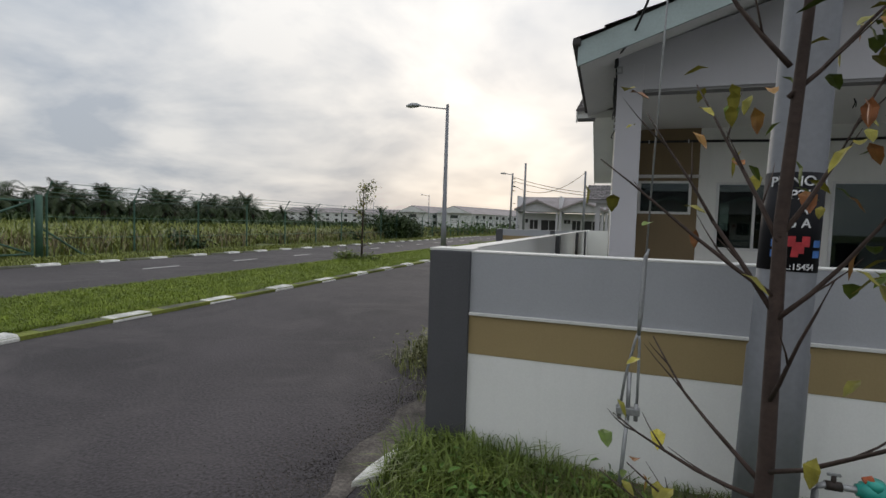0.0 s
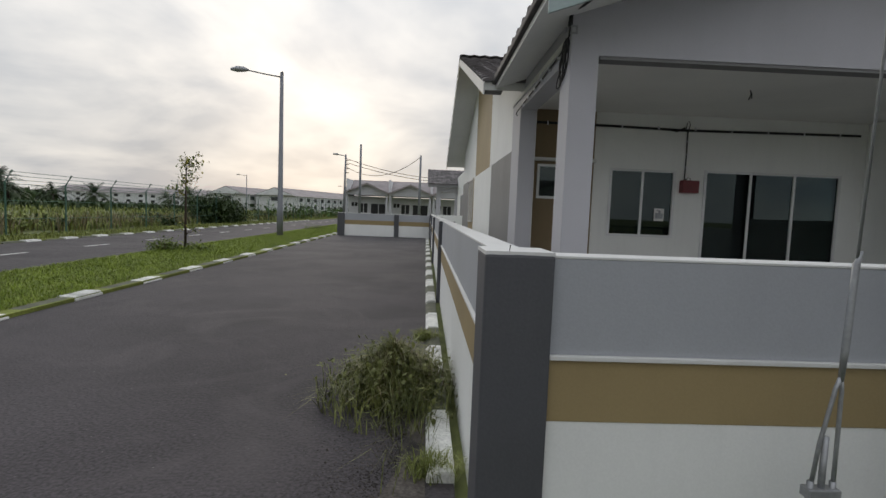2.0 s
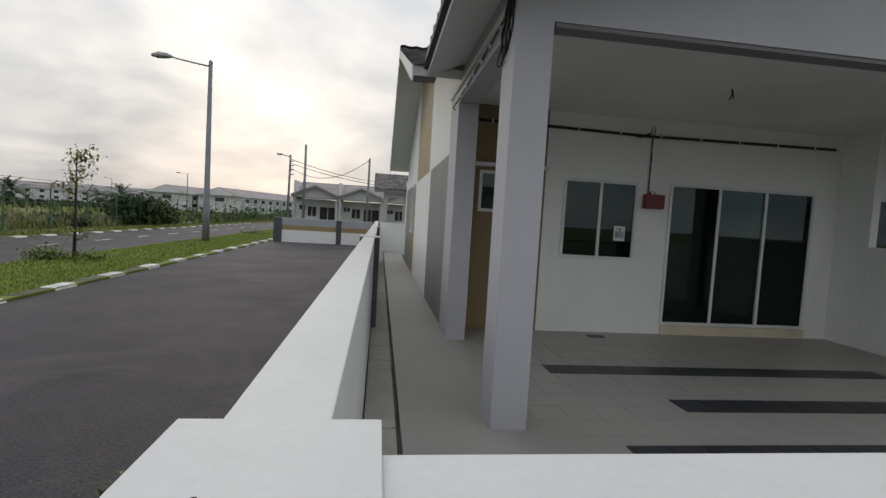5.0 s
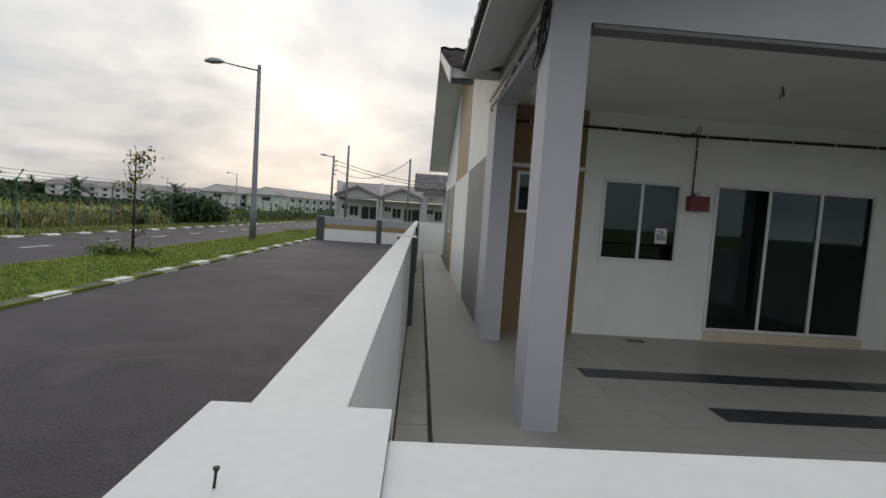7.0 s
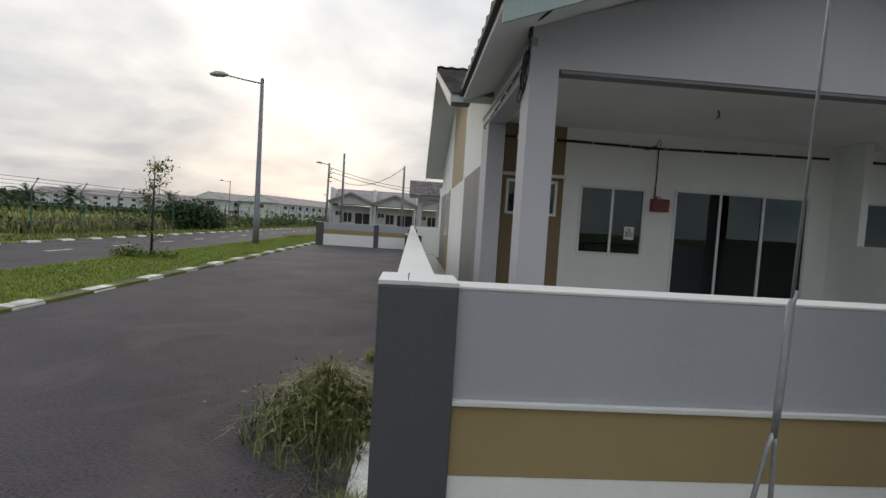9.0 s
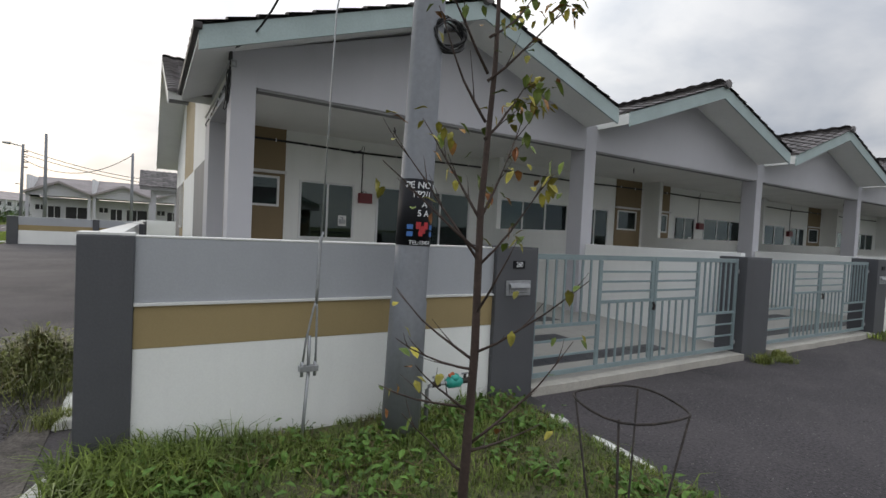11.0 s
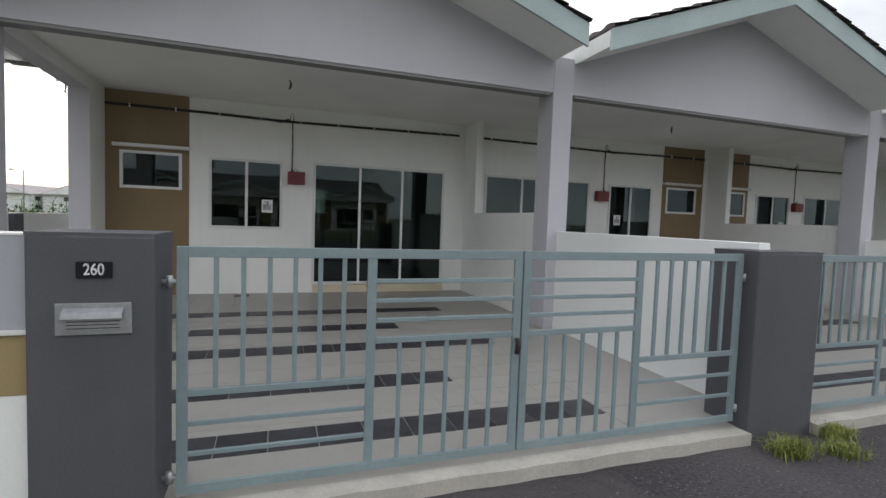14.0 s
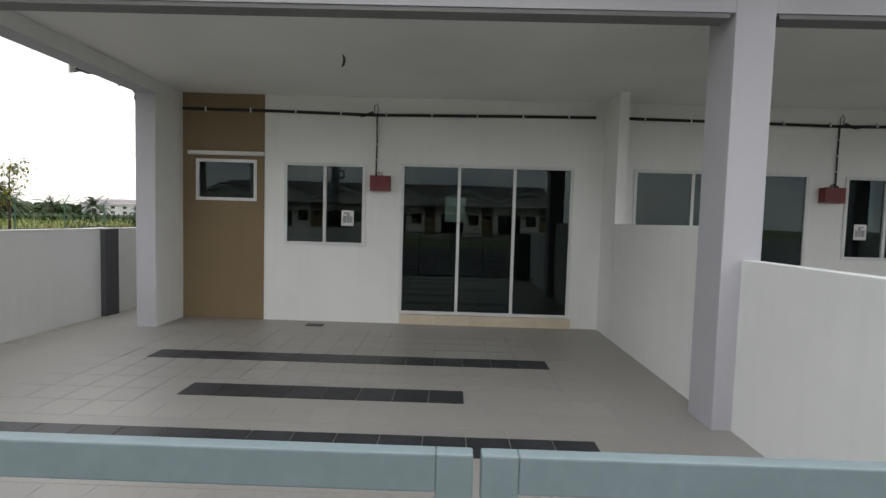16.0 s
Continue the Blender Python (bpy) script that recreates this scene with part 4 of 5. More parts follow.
# long white two-storey blocks in the distance
def long_block(x0, y0, length, angle, label, n):
    b = empty("apartment_block", label, "building", "distant blocks", at=(x0, y0, 0))
    b.rotation_euler, b.scale = (0, 0, angle), (1, 1, 0.77)
    bx("wall", (0, length, 0, 14, 0, 6.2), FARW, b)
    bm = bmesh.new()
    prism(bm, [(-0.6, 6.0), (14.6, 6.0), (7, 9.2)], "x", -0.8, length + 0.8)
    part("roof", bm, FARR, b)
    bm = bmesh.new()
    prism(bm, [(0, 6.2), (14, 6.2), (7, 8.9)], "x", -0.82, -0.6)
    part("gable", bm, FARW, b)
    for i in range(n):
        x = 2 + (length - 4) * i / n
        for z in (1.2, 4.0):
            wd = bx("window", (x, x + 1.5, -0.06, -0.01, z, z + 1.3), BLACK, b)
        bx("party_fin", (x - 1.3, x - 1.0, -0.5, -0.01, 0, 6.0), FARW, b)
    bx("end_window", (-0.06, -0.01, 5.5, 8.5, 4.0, 5.4), BLACK, b)
    return b


long_block(-55, 150, 70, radians(68), "long white two-storey terrace far off", 16)
long_block(-39.5, 147, 90, radians(70), "long white two-storey terrace far off", 22)
long_block(-150, 205, 60, radians(8), "low white terrace far off", 12)

# ---- poles, lamps and cables ----


def street_lamp(x, y, h, arm):
    s = empty("street_lamp", "tall galvanised street lamp standing in the grass median", "street lamp", at=(x, y, 0.05))
    bm = bmesh.new()
    tube(bm, [(0, 0, 0), (0, 0, 1.4), (0, 0, 1.45), (0, 0, h)], [0.16, 0.155, 0.135, 0.085], 14)
    part("pole", bm, POLE, s, smooth=True)
    bm = bmesh.new()
    tube(bm, [(0.05, 0, h - 0.25), (-arm * 0.5, 0, h - 0.12), (-arm, 0, h + 0.03)], [0.04, 0.035, 0.03], 8)
    part("arm", bm, POLE, s, smooth=True)
    bm = bmesh.new()
    tube(bm, [(-arm + 0.1, 0, h + 0.03), (-arm - 0.15, 0, h + 0.06), (-arm - 0.5, 0, h + 0.06), (-arm - 0.8, 0, h + 0.03)], [0.05, 0.13, 0.15, 0.06], 10)
    part("lamp_head", bm, STEEL, s, smooth=True)
    bm = bmesh.new()
    tube(bm, [(0.02, 0, h - 0.3), (0.05, -0.02, h - 0.1), (0.0, 0, h + 0.02)], 0.05, 8)
    part("bracket", bm, WIRE, s)
    return s


street_lamp(-8.7, 26.9, 8.3, 1.75)
lp = street_lamp(-44, 120, 8.6, 1.6)
for x, y in ((-27, 160), (-85, 170), (-60, 260)):
    copy_thing(lp, pose(x, y, 0))


def plain_pole(x, y, h, r, label):
    bm = bmesh.new()
    tube(bm, [(x, y, -0.1), (x, y, h)], [r, r * 0.7], 10)
    return tagged(part("utility_pole", bm, POLE, smooth=True), label, "pole", "far poles")


plain_pole(-7.18, 46, 7.4, 0.13, "bare steel pole behind the far wall")
plain_pole(-1.77, 46, 6.63, 0.13, "bare steel pole behind the far wall")
up = empty("power_pole", "distant power pole with cables and lamp arm", "pole", at=(-9.6, 52, 0))
bm = bmesh.new()
tube(bm, [(0, 0, 0), (0.1, 0, 7.1)], [0.13, 0.09], 10)
part("pole", bm, POLE, up, smooth=True)
bm = bmesh.new()
tube(bm, [(0.1, 0, 6.9), (-0.8, 0, 7.1)], 0.05, 6)
tube(bm, [(-0.7, 0, 7.08), (-1.2, 0, 7.1)], [0.12, 0.08], 6)
part("lamp_arm", bm, STEEL, up)
bm = bmesh.new()
for k in range(4):
    box(bm, 0.05, 0.42, -0.06, 0.06, 5.2 + k * 0.42, 5.28 + k * 0.42)
part("insulator_rack", bm, WIRE, up)


def cable(name, label, a, b, sag, r=0.016, n=16, category="cable"):
    bm = bmesh.new()
    a, b = Vector(a), Vector(b)
    tube(bm, [a.lerp(b, i / n) - Vector((0, 0, 4 * sag * (i / n) * (1 - i / n))) for i in range(n + 1)], r, 6)
    return tagged(part(name, bm, BLACK, smooth=True), label, category)


cable("overhead_cable", "black overhead cable sagging between far poles", (-9.5, 52, 6.7), (6, 50, 5.2), 0.9, 0.03)
cable("overhead_cable", "black overhead cable sagging between far poles", (-9.5, 52, 6.3), (6, 50, 4.6), 0.7, 0.03)
cable("overhead_cable", "black overhead cable rising to a far pole", (-9.5, 52, 5.9), (-1.77, 46, 6.5), 1.3, 0.025)

# ---- the steel pole in front of the wall ----
POLE_X, POLE_Y = 1.068, 2.90
pole = empty("utility_pole", "tall weathered steel utility pole with painted number band", "pole", at=(POLE_X, POLE_Y, 0.02))
bm = bmesh.new()
tube(bm, [(0.0, 0, 0), (0.02, 0, 1.0), (0.022, 0, 1.02), (0.075, 0, 3.0), (0.20, 0, 7.6)], [0.145, 0.136, 0.128, 0.116, 0.09], 20)
part("shaft", bm, POLE, pole, smooth=True)


def wrapped(me, z, r, turn):
    """Bend a flat lettering mesh round a pole."""
    for v in me.vertices:
        a = v.co.x / r + turn - math.pi / 2
        rad = r + 0.0025 + v.co.z
        zz = v.co.y + z
        v.co = (rad * math.cos(a) + 0.0325 + (zz - 1.41) * 0.0263, rad * math.sin(a), zz)
    return me


bm = bmesh.new()
tube(bm, [(0.0325, 0, 1.41), (0.045, 0, 1.885)], [0.1275, 0.1255], 28)
part("number_band", bm, SIGNK, pole, "black painted band with white stencilled letters", smooth=True)
for body, z, size, turn in (("PE NO 11", 1.84, 0.066, -0.02), ("FP2/1", 1.775, 0.062, -0.10), ("A", 1.705, 0.062, 0.05), ("5 A", 1.64, 0.062, 0.0), ("TEL:15454", 1.432, 0.040, -0.05)):
    t = new("lettering", wrapped(text_mesh(body, size, SIGNW), z, 0.1275, turn))
    t.parent = pole
bm = bmesh.new()
for dx, dz, w, h in ((-0.03, 1.555, 0.035, 0.05), (0.03, 1.555, 0.035, 0.05), (0.0, 1.525, 0.05, 0.055), (-0.012, 1.495, 0.03, 0.03)):
    box(bm, dx - w / 2, dx + w / 2, dz - h / 2, dz + h / 2, 0, 0.001)
me = wrapped(finish(bm, "emblem", SIGNR), 0, 0.1275, 0.0)
e = new("emblem", me)
e.parent = pole
bm = bmesh.new()
for dx, dz in ((-0.09, 1.545), (0.09, 1.545), (-0.09, 1.495), (0.09, 1.495)):
    box(bm, dx - 0.022, dx + 0.022, dz - 0.017, dz + 0.017, 0, 0.001)
e = new("emblem_side", wrapped(finish(bm, "emblem_side", SIGNB), 0, 0.1275, 0.0))
e.parent = pole
rnd = random.Random(3)
coil = new("cable_coil")
coil.parent = pole
tagged(coil, "coil of spare black cable")
for k in range(7):
    bm = bmesh.new()
    r = 0.10 + 0.02 * rnd.random()
    tube(bm, [(0.2 + r * 1.2 * math.cos(a), -0.10 + 0.03 * math.sin(a * 2 + k), 2.92 + 0.03 * k * 0.3 + r * math.sin(a)) for a in np.linspace(0, 6.28, 15)], 0.008, 6, cap=False)
    part("coil_loop", bm, BLACK, coil, smooth=True)
cable("service_cable", "black service cable from the pole to the porch", (POLE_X, POLE_Y, 6.6), (0.262, 6.41, 3.70), 0.9, 0.013)

# guy wire with its turnbuckle and anchor rod
guy = empty("guy_wire", "galvanised stay wire with turnbuckle and anchor rod", "stay wire", at=(0.36, 3.03, 0.0))
bm = bmesh.new()
tube(bm, [(0.01, 0, -0.05), (0.045, 0, 0.56)], 0.012, 8)
part("anchor_rod", bm, STEEL, guy, smooth=True)
bm = bmesh.new()
for s in (-1, 1):
    tube(bm, [(0.045 + s * 0.045, 0, 0.57), (0.055 + s * 0.035, 0, 0.75), (0.075 + s * 0.012, 0, 0.97), (0.08, 0, 1.02)], 0.008, 8)
part("stirrup", bm, STEEL, guy, smooth=True)
bm = bmesh.new()
box(bm, -0.022, 0.108, -0.025, 0.025, 0.535, 0.575)
part("cross_plate", bm, STEEL, guy, bevel=0.005)
bm = bmesh.new()
for s in (-0.045, 0.0, 0.045):
    tube(bm, [(0.043 + s, 0, 0.50), (0.043 + s, 0, 0.60 if s else 0.78)], 0.012, 8)
part("bolt", bm, STEEL, guy, smooth=True)
bm = bmesh.new()
tube(bm, [(0.08, 0, 1.0), (0.085, 0, 1.12), (0.095, 0, 1.45), (0.11, 0, 1.5)], [0.010, 0.013, 0.012, 0.006], 8)
part("wire_grip", bm, STEEL, guy, smooth=True)
bm = bmesh.new()
tube(bm, [(0.095, 0, 1.40), (0.14, 0, 3.0), (0.75, 0, 7.3)], 0.0055, 6)
part("wire", bm, STEEL, guy, smooth=True)

# pole and cable further along the street
p2 = empty("utility_pole", "weathered steel utility pole beside the front walls", "pole", at=(27.5, 3.0, 0))
bm = bmesh.new()
tube(bm, [(0, 0, 0), (0, 0, 8.2)], [0.15, 0.10], 12)
part("shaft", bm, POLE, p2, smooth=True)
bm = bmesh.new()
tube(bm, [(0, -0.14, 1.4), (0, -0.14, 1.9)], [0.148, 0.146], 12)
part("number_band", bm, SIGNK, p2)
cable("overhead_cable", "black overhead cable sagging along the street", (POLE_X + 0.06, POLE_Y, 7.5), (27.5, 3.0, 7.8), 2.25, 0.02, 28)
cable("overhead_cable", "black overhead cable along the street", (27.5, 3.0, 7.8), (60, 3.0, 7.6), 1.2, 0.02)
p3 = copy_thing(p2, pose(54, 3.0, 0))

# cable bundle looped on the first column and along the side beam
bundle = empty("cable_bundle", "loops of black cable hung on the porch column", "cable", at=(0.262, 6.46, 3.46))
rnd = random.Random(5)
for k in range(6):
    bm = bmesh.new()
    w, d, j = rnd.uniform(0.05, 0.13), rnd.uniform(0.30, 0.47), rnd.uniform(-0.012, 0.012)
    pts = [(j + 0.012 * math.sin(3 * a + k), 0.06 + 0.5 * d * (1 - math.cos(a)) * 0.55 + w * math.sin(a), -0.5 * d * (1 - math.cos(a))) for a in np.linspace(0, 2 * math.pi, 17)]
    tube(bm, pts, 0.007, 6, cap=False)
    part("cable_loop", bm, BLACK, bundle, smooth=True)
bm = bmesh.new()
tube(bm, [(0.0, -0.02, 0.10), (0.005, 0.02, 0.02), (0.018, 0.35, -0.05), (0.022, 1.2, -0.09), (0.022, 2.1, -0.13), (0.022, 2.72, -0.16), (0.0, 2.80, -0.19), (-0.02, 2.82, -0.24), (0.0, 2.80, -0.27)], 0.010, 6)
part("beam_cable", bm, BLACK, bundle, "black cable clipped along the side beam", smooth=True)
for k in range(6):
    y = 0.45 + 0.4 * k
    bx("cable_clip", (0.004, 0.036, y, y + 0.018, -0.075 - 0.045 * y, -0.03 - 0.045 * y), SIGNW, bundle)
bm = bmesh.new()
tube(bm, [(0.0, -0.05, 0.24), (0.0, -0.02, 0.10)], [0.020, 0.026], 8)
part("dead_end_grip", bm, BLACK, bundle, smooth=True)
bm = bmesh.new()
for z in (0.02, 0.09):
    box(bm, 0.0, 0.075, -0.045, -0.015, z, z + 0.02)
box(bm, 0.055, 0.075, -0.045, -0.015, 0.041, 0.089)
part("bracket", bm, STEEL, bundle, bevel=0.003)

# screw left in the corner pillar's top
scr = empty("screw", "rusty screw standing in the pillar top", "screw", at=(-0.817, 3.271, 1.4365))
bm = bmesh.new()
tube(bm, [(0, 0, 0), (0.002, 0, 0.022)], 0.0018, 8)
part("shank", bm, WIRE, scr)
bm = bmesh.new()
tube(bm, [(0.002, 0, 0.021), (0.002, 0, 0.0245)], [0.003, 0.0042], 8)
part("head", bm, WIRE, scr)

# ---- water meter on bent pipes ----


def water_meter(x, y, label):
    m = empty("water_meter", label, "water meter", "water meters", at=(x, y, 0.02))
    bm = bmesh.new()
    tube(bm, [(0, 0, 0), (0, 0, 0.30), (0.012, 0, 0.325), (0.04, 0, 0.335), (0.40, 0, 0.335), (0.425, 0, 0.32), (0.43, 0, 0.29), (0.43, 0, 0)], 0.016, 10)
    part("pipe", bm, STEEL, m, smooth=True)
    bm = bmesh.new()
    tube(bm, [(0.17, 0, 0.335), (0.185, 0, 0.335), (0.19, 0, 0.335), (0.29, 0, 0.335), (0.295, 0, 0.335), (0.31, 0, 0.335)], [0.03, 0.03, 0.045, 0.047, 0.03, 0.03], 14)
    tube(bm, [(0.24, 0, 0.35), (0.24, 0, 0.395)], [0.043, 0.04], 14)
    part("body", bm, TEAL, m, "teal plastic meter body", smooth=True)
    bm = bmesh.new()
    tube(bm, [(0.195, 0, 0.385), (0.235, 0, 0.40)], 0.018, 8)
    part("cap", bm, ORANGE, m, "orange cap")
    for vx in (0.075, 0.345):
        v = new("valve")
        v.parent = m
        bm = bmesh.new()
        tube(bm, [(vx - 0.035, 0, 0.335), (vx + 0.035, 0, 0.335)], 0.023, 10)
        tube(bm, [(vx, 0, 0.34), (vx, 0, 0.39)], 0.012, 8)
        part("valve_body", bm, WIRE, v, smooth=True)
        bm = bmesh.new()
        box(bm, vx - 0.03, vx + 0.03, -0.006, 0.006, 0.385, 0.40)
        part("tap_handle", bm, STEEL, v, bevel=0.003)
    return m


wm = water_meter(1.30, 2.93, "teal water meter on bent steel pipes before the wall")
copy_thing(wm, pose(11.6, 3.0, 0.02))

# ---- wire tree guards ----


def tree_guard(x, y, h, r, label):
    g = empty("tree_guard", label, "tree guard", "wire tree guards", at=(x, y, 0.03))
    for z, rr in ((h, r), (0.14, r * 0.62)):
        bm = bmesh.new()
        tube(bm, [(rr * math.cos(a), rr * math.sin(a), z + 0.012 * math.sin(3 * a)) for a in np.linspace(0, 2 * math.pi, 25)], 0.006, 6, cap=False)
        part("ring", bm, WIRE, g, smooth=True)
    for k in range(4):
        a = 0.5 + k * math.pi / 2
        bm = bmesh.new()
        tube(bm, [(r * 0.55 * math.cos(a), r * 0.55 * math.sin(a), -0.03), (r * 0.62 * math.cos(a), r * 0.62 * math.sin(a), 0.14), (r * math.cos(a), r * math.sin(a), h)], 0.006, 6)
        part("leg", bm, WIRE, g, smooth=True)
    return g


tree_guard(1.46, 1.24, 0.72, 0.265, "rusty wire tree guard in the grass")
tree_guard(14.0, 2.2, 0.8, 0.33, "rusty wire tree guard in the grass")
hy = empty("fire_hydrant", "dull red metal hydrant post in the grass", "hydrant", at=(14.35, 2.95, 0.03))
bm = bmesh.new()
tube(bm, [(0, 0, 0), (0, 0, 0.05), (0, 0, 0.06), (0, 0, 0.72), (0, 0, 0.74), (0, 0, 0.82), (0, 0, 0.86)], [0.11, 0.11, 0.075, 0.075, 0.10, 0.10, 0.05], 14)
part("post", bm, HYDR, hy, smooth=True)
bm = bmesh.new()
tube(bm, [(-0.16, 0, 0.66), (0.16, 0, 0.66)], 0.05, 10)
part("outlet", bm, HYDR, hy)

# ---- plants in front of the wall ----


def patch_points(x0, x1, y0, y1, n):
    return rng.uniform(x0, x1, n), rng.uniform(y0, y1, n)


def soil_patch(name, x0, x1, y0, y1, label, z=0.05):
    bm = bmesh.new()
    n = 26
    grid = [[bm.verts.new((x0 + (x1 - x0) * i / n, y0 + (y1 - y0) * j / n,
             (z + 0.035 * noise.noise(Vector((x0 + (x1 - x0) * i / n, y0 + (y1 - y0) * j / n, 0)) * 2.2) if 0 < i < n and 0 < j < n else -0.02))) for i in range(n + 1)] for j in range(n + 1)]
    for j in range(n):
        for i in range(n):
            bm.faces.new((grid[j][i], grid[j][i + 1], grid[j + 1][i + 1], grid[j + 1][i]))
    return tagged(part(name, bm, SOIL, smooth=True), label, "ground", kind="structure")


soil_patch("soil", -0.97, 2.36, 0.55, 3.3, "rough soil under grass before the wall")
soil_patch("soil", 10.45, 17.5, 0.9, 3.3, "rough soil under grass before the walls")
soil_patch("soil", 23.2, 29.8, 0.9, 3.3, "rough soil under grass before the walls")
soil_patch("soil", 35.8, 42.0, 0.9, 3.3, "rough soil under grass before the walls")


def grass(label, parts):
    for xs, ys, zs, h, w, m, lean in parts:
        tagged(blades("grass", xs, ys, zs, h, w, m, None, lean), label, "grass", kind="stuff")


def clump(x0, x1, y0, y1, n, z=0.05, thin=0.0):
    xs, ys = patch_points(x0, x1, y0, y1, n)
    keep = np.array([noise.noise(Vector((x * 1.7, y * 1.7, 3.1))) > thin for x, y in zip(xs, ys)])
    return xs[keep], ys[keep], np.full(keep.sum(), z - 0.02)


parts = [(*clump(-0.6, 2.3, 2.75, 3.25, 3800, thin=-0.3), 0.06, 0.005, STRAW, 2.4),
         (*clump(-0.95, 2.33, 0.6, 3.24, 30000, thin=-0.5), 0.06, 0.006, GRASS, 1.3),
         (*clump(-0.95, 2.33, 0.6, 3.24, 6000, thin=-0.35), 0.05, 0.005, STRAW, 1.6),
         (*clump(-0.95, 2.33, 0.6, 3.0, 1500, thin=0.1), 0.12, 0.007, GRASS, 1.4),
         (*clump(-1.0, 2.2, 2.4, 3.22, 4200, thin=-0.1), 0.11, 0.008, GRASS, 1.7),
         (*clump(-1.0, -0.2, 2.6, 3.2, 1300, thin=-0.6), 0.19, 0.010, GRASS, 1.6),
         (*clump(-0.4, 2.1, 2.95, 3.22, 260, thin=0.0), 0.20, 0.007, GRASS, 1.7)]
grass("rough green and dry grass before the boundary wall", parts)
for x0, x1 in ((10.5, 17.4), (23.3, 29.7), (35.9, 41.9)):
    grass("green grass before the front walls", [(*clump(x0, x1, 1.0, 3.24, 11000, thin=-0.3), 0.085, 0.011, VERGE, 1.2), (*clump(x0, x1, 1.0, 3.24, 3000, thin=-0.1), 0.11, 0.010, GRASS, 1.2)])
# median and verge
n = 150000
ys = 4 + 60 * rng.random(n) ** 1.6
xs = np.array([k2(y) + 0.1 for y in ys]) + rng.random(n) * np.array([k1(y) - k2(y) - 0.33 for y in ys])
grass("bright green grass on the median", [(xs, ys, np.full(n, 0.045), 0.075, 0.010, VERGE, 1.2)])
n = 26000
ys = 2 + 90 * rng.random(n) ** 1.4
xs = np.array([k3(y) - 1.9 for y in ys]) + rng.random(n) * 1.75
grass("short grass on the far verge", [(xs, ys, np.full(n, 0.04), 0.13, 0.03, WILD, 1.0)])


def leafy(name, x, y, label, category, centres, count, size, material, seed, stems=True, kind=""):
    b = empty(name, label, category, kind=kind, at=(x, y, 0.0))
    rnd = random.Random(seed)
    bm = bmesh.new()
    for c, sp in centres:
        leaf_cloud(bm, c, sp, count, size, rnd)
    part("foliage", bm, material, b)
    if stems:
        bm = bmesh.new()
        for c, sp in centres:
            for _ in range(5):
                tube(bm, [(c[0] * 0.3, c[1] * 0.3, 0), (c[0] * 0.7 + rnd.uniform(-.05, .05), c[1] * 0.7, c[2] * 0.6), (c[0] + rnd.gauss(0, sp[0]), c[1] + rnd.gauss(0, sp[1]), c[2] + sp[2])], [0.006, 0.005, 0.002], 5)
        tagged(part("stems", bm, STRAW, b), kind="stuff")
    return b


# broad-leaved weeds in the grass
rnd = random.Random(77)
weeds = [(0.35, 2.45), (0.62, 2.15), (1.25, 2.6), (1.75, 2.95), (2.05, 3.02), (-0.35, 2.6), (1.5, 2.2), (0.1, 2.2), (2.25, 3.1)] + [(rnd.uniform(-0.7, 2.2), rnd.uniform(1.3, 3.0)) for _ in range(46)]
for k, (x, y) in enumerate(weeds):
    leafy("weed", x, y, "low broad-leaved green weed in the grass", "weed", [((0, 0, 0.085), (0.10, 0.10, 0.045))], 46, 0.066, WEED, 40 + k, True)

# straggling bush against the side wall
bush = empty("bush", "straggling dry grass bush beside the lane wall", "bush", at=(-1.40, 5.42, 0))
n = 5200
a, r = rng.uniform(0, 2 * np.pi, n), np.minimum(np.abs(rng.normal(0, 0.27, n)), 0.62)
tagged(blades("dense_tangle", r * np.cos(a), r * np.sin(a) * 1.35, np.maximum(0, 0.34 - r * 0.6) * rng.random(n), 0.17, 0.008, SCRUB, bush, 1.8, 0.7), "tangled grass stalks", kind="stuff")
n = 700
a, r = rng.uniform(0, 2 * np.pi, n), np.minimum(np.abs(rng.normal(0, 0.22, n)), 0.45)
tagged(blades("dry_tangle", r * np.cos(a), r * np.sin(a) * 1.3, np.maximum(0, 0.34 - r * 0.6) * rng.random(n), 0.20, 0.005, STRAW, bush, 1.8, 0.6), "dry straw stalks", kind="stuff")
n = 420
tagged(blades("straggling_growth", rng.uniform(0.02, 0.34, n), rng.normal(-0.25, 0.5, n), rng.uniform(0.02, 0.16, n), 0.16, 0.005, SCRUB, bush, 2.0, 0.6), "loose stalks over the kerb", kind="stuff")
rnd = random.Random(31)
bm = bmesh.new()
leaf_cloud(bm, (0, 0, 0.22), (0.21, 0.30, 0.10), 1100, 0.05, rnd)
tagged(part("foliage", bm, SCRUB, bush), kind="stuff")
for x, y, hgt in ((6.55, 3.02, 0.11), (6.95, 2.92, 0.07), (7.2, 3.15, 0.09), (-1.08, 4.1, 0.12), (-1.12, 7.2, 0.12)):
    n = 420
    tagged(blades("grass_tuft", x + rng.normal(0, 0.07, n), y + rng.normal(0, 0.05, n), np.zeros(n), hgt, 0.006, WILD, None, 1.4), "small grass tuft growing from the asphalt edge", "grass tuft", "grass tufts")


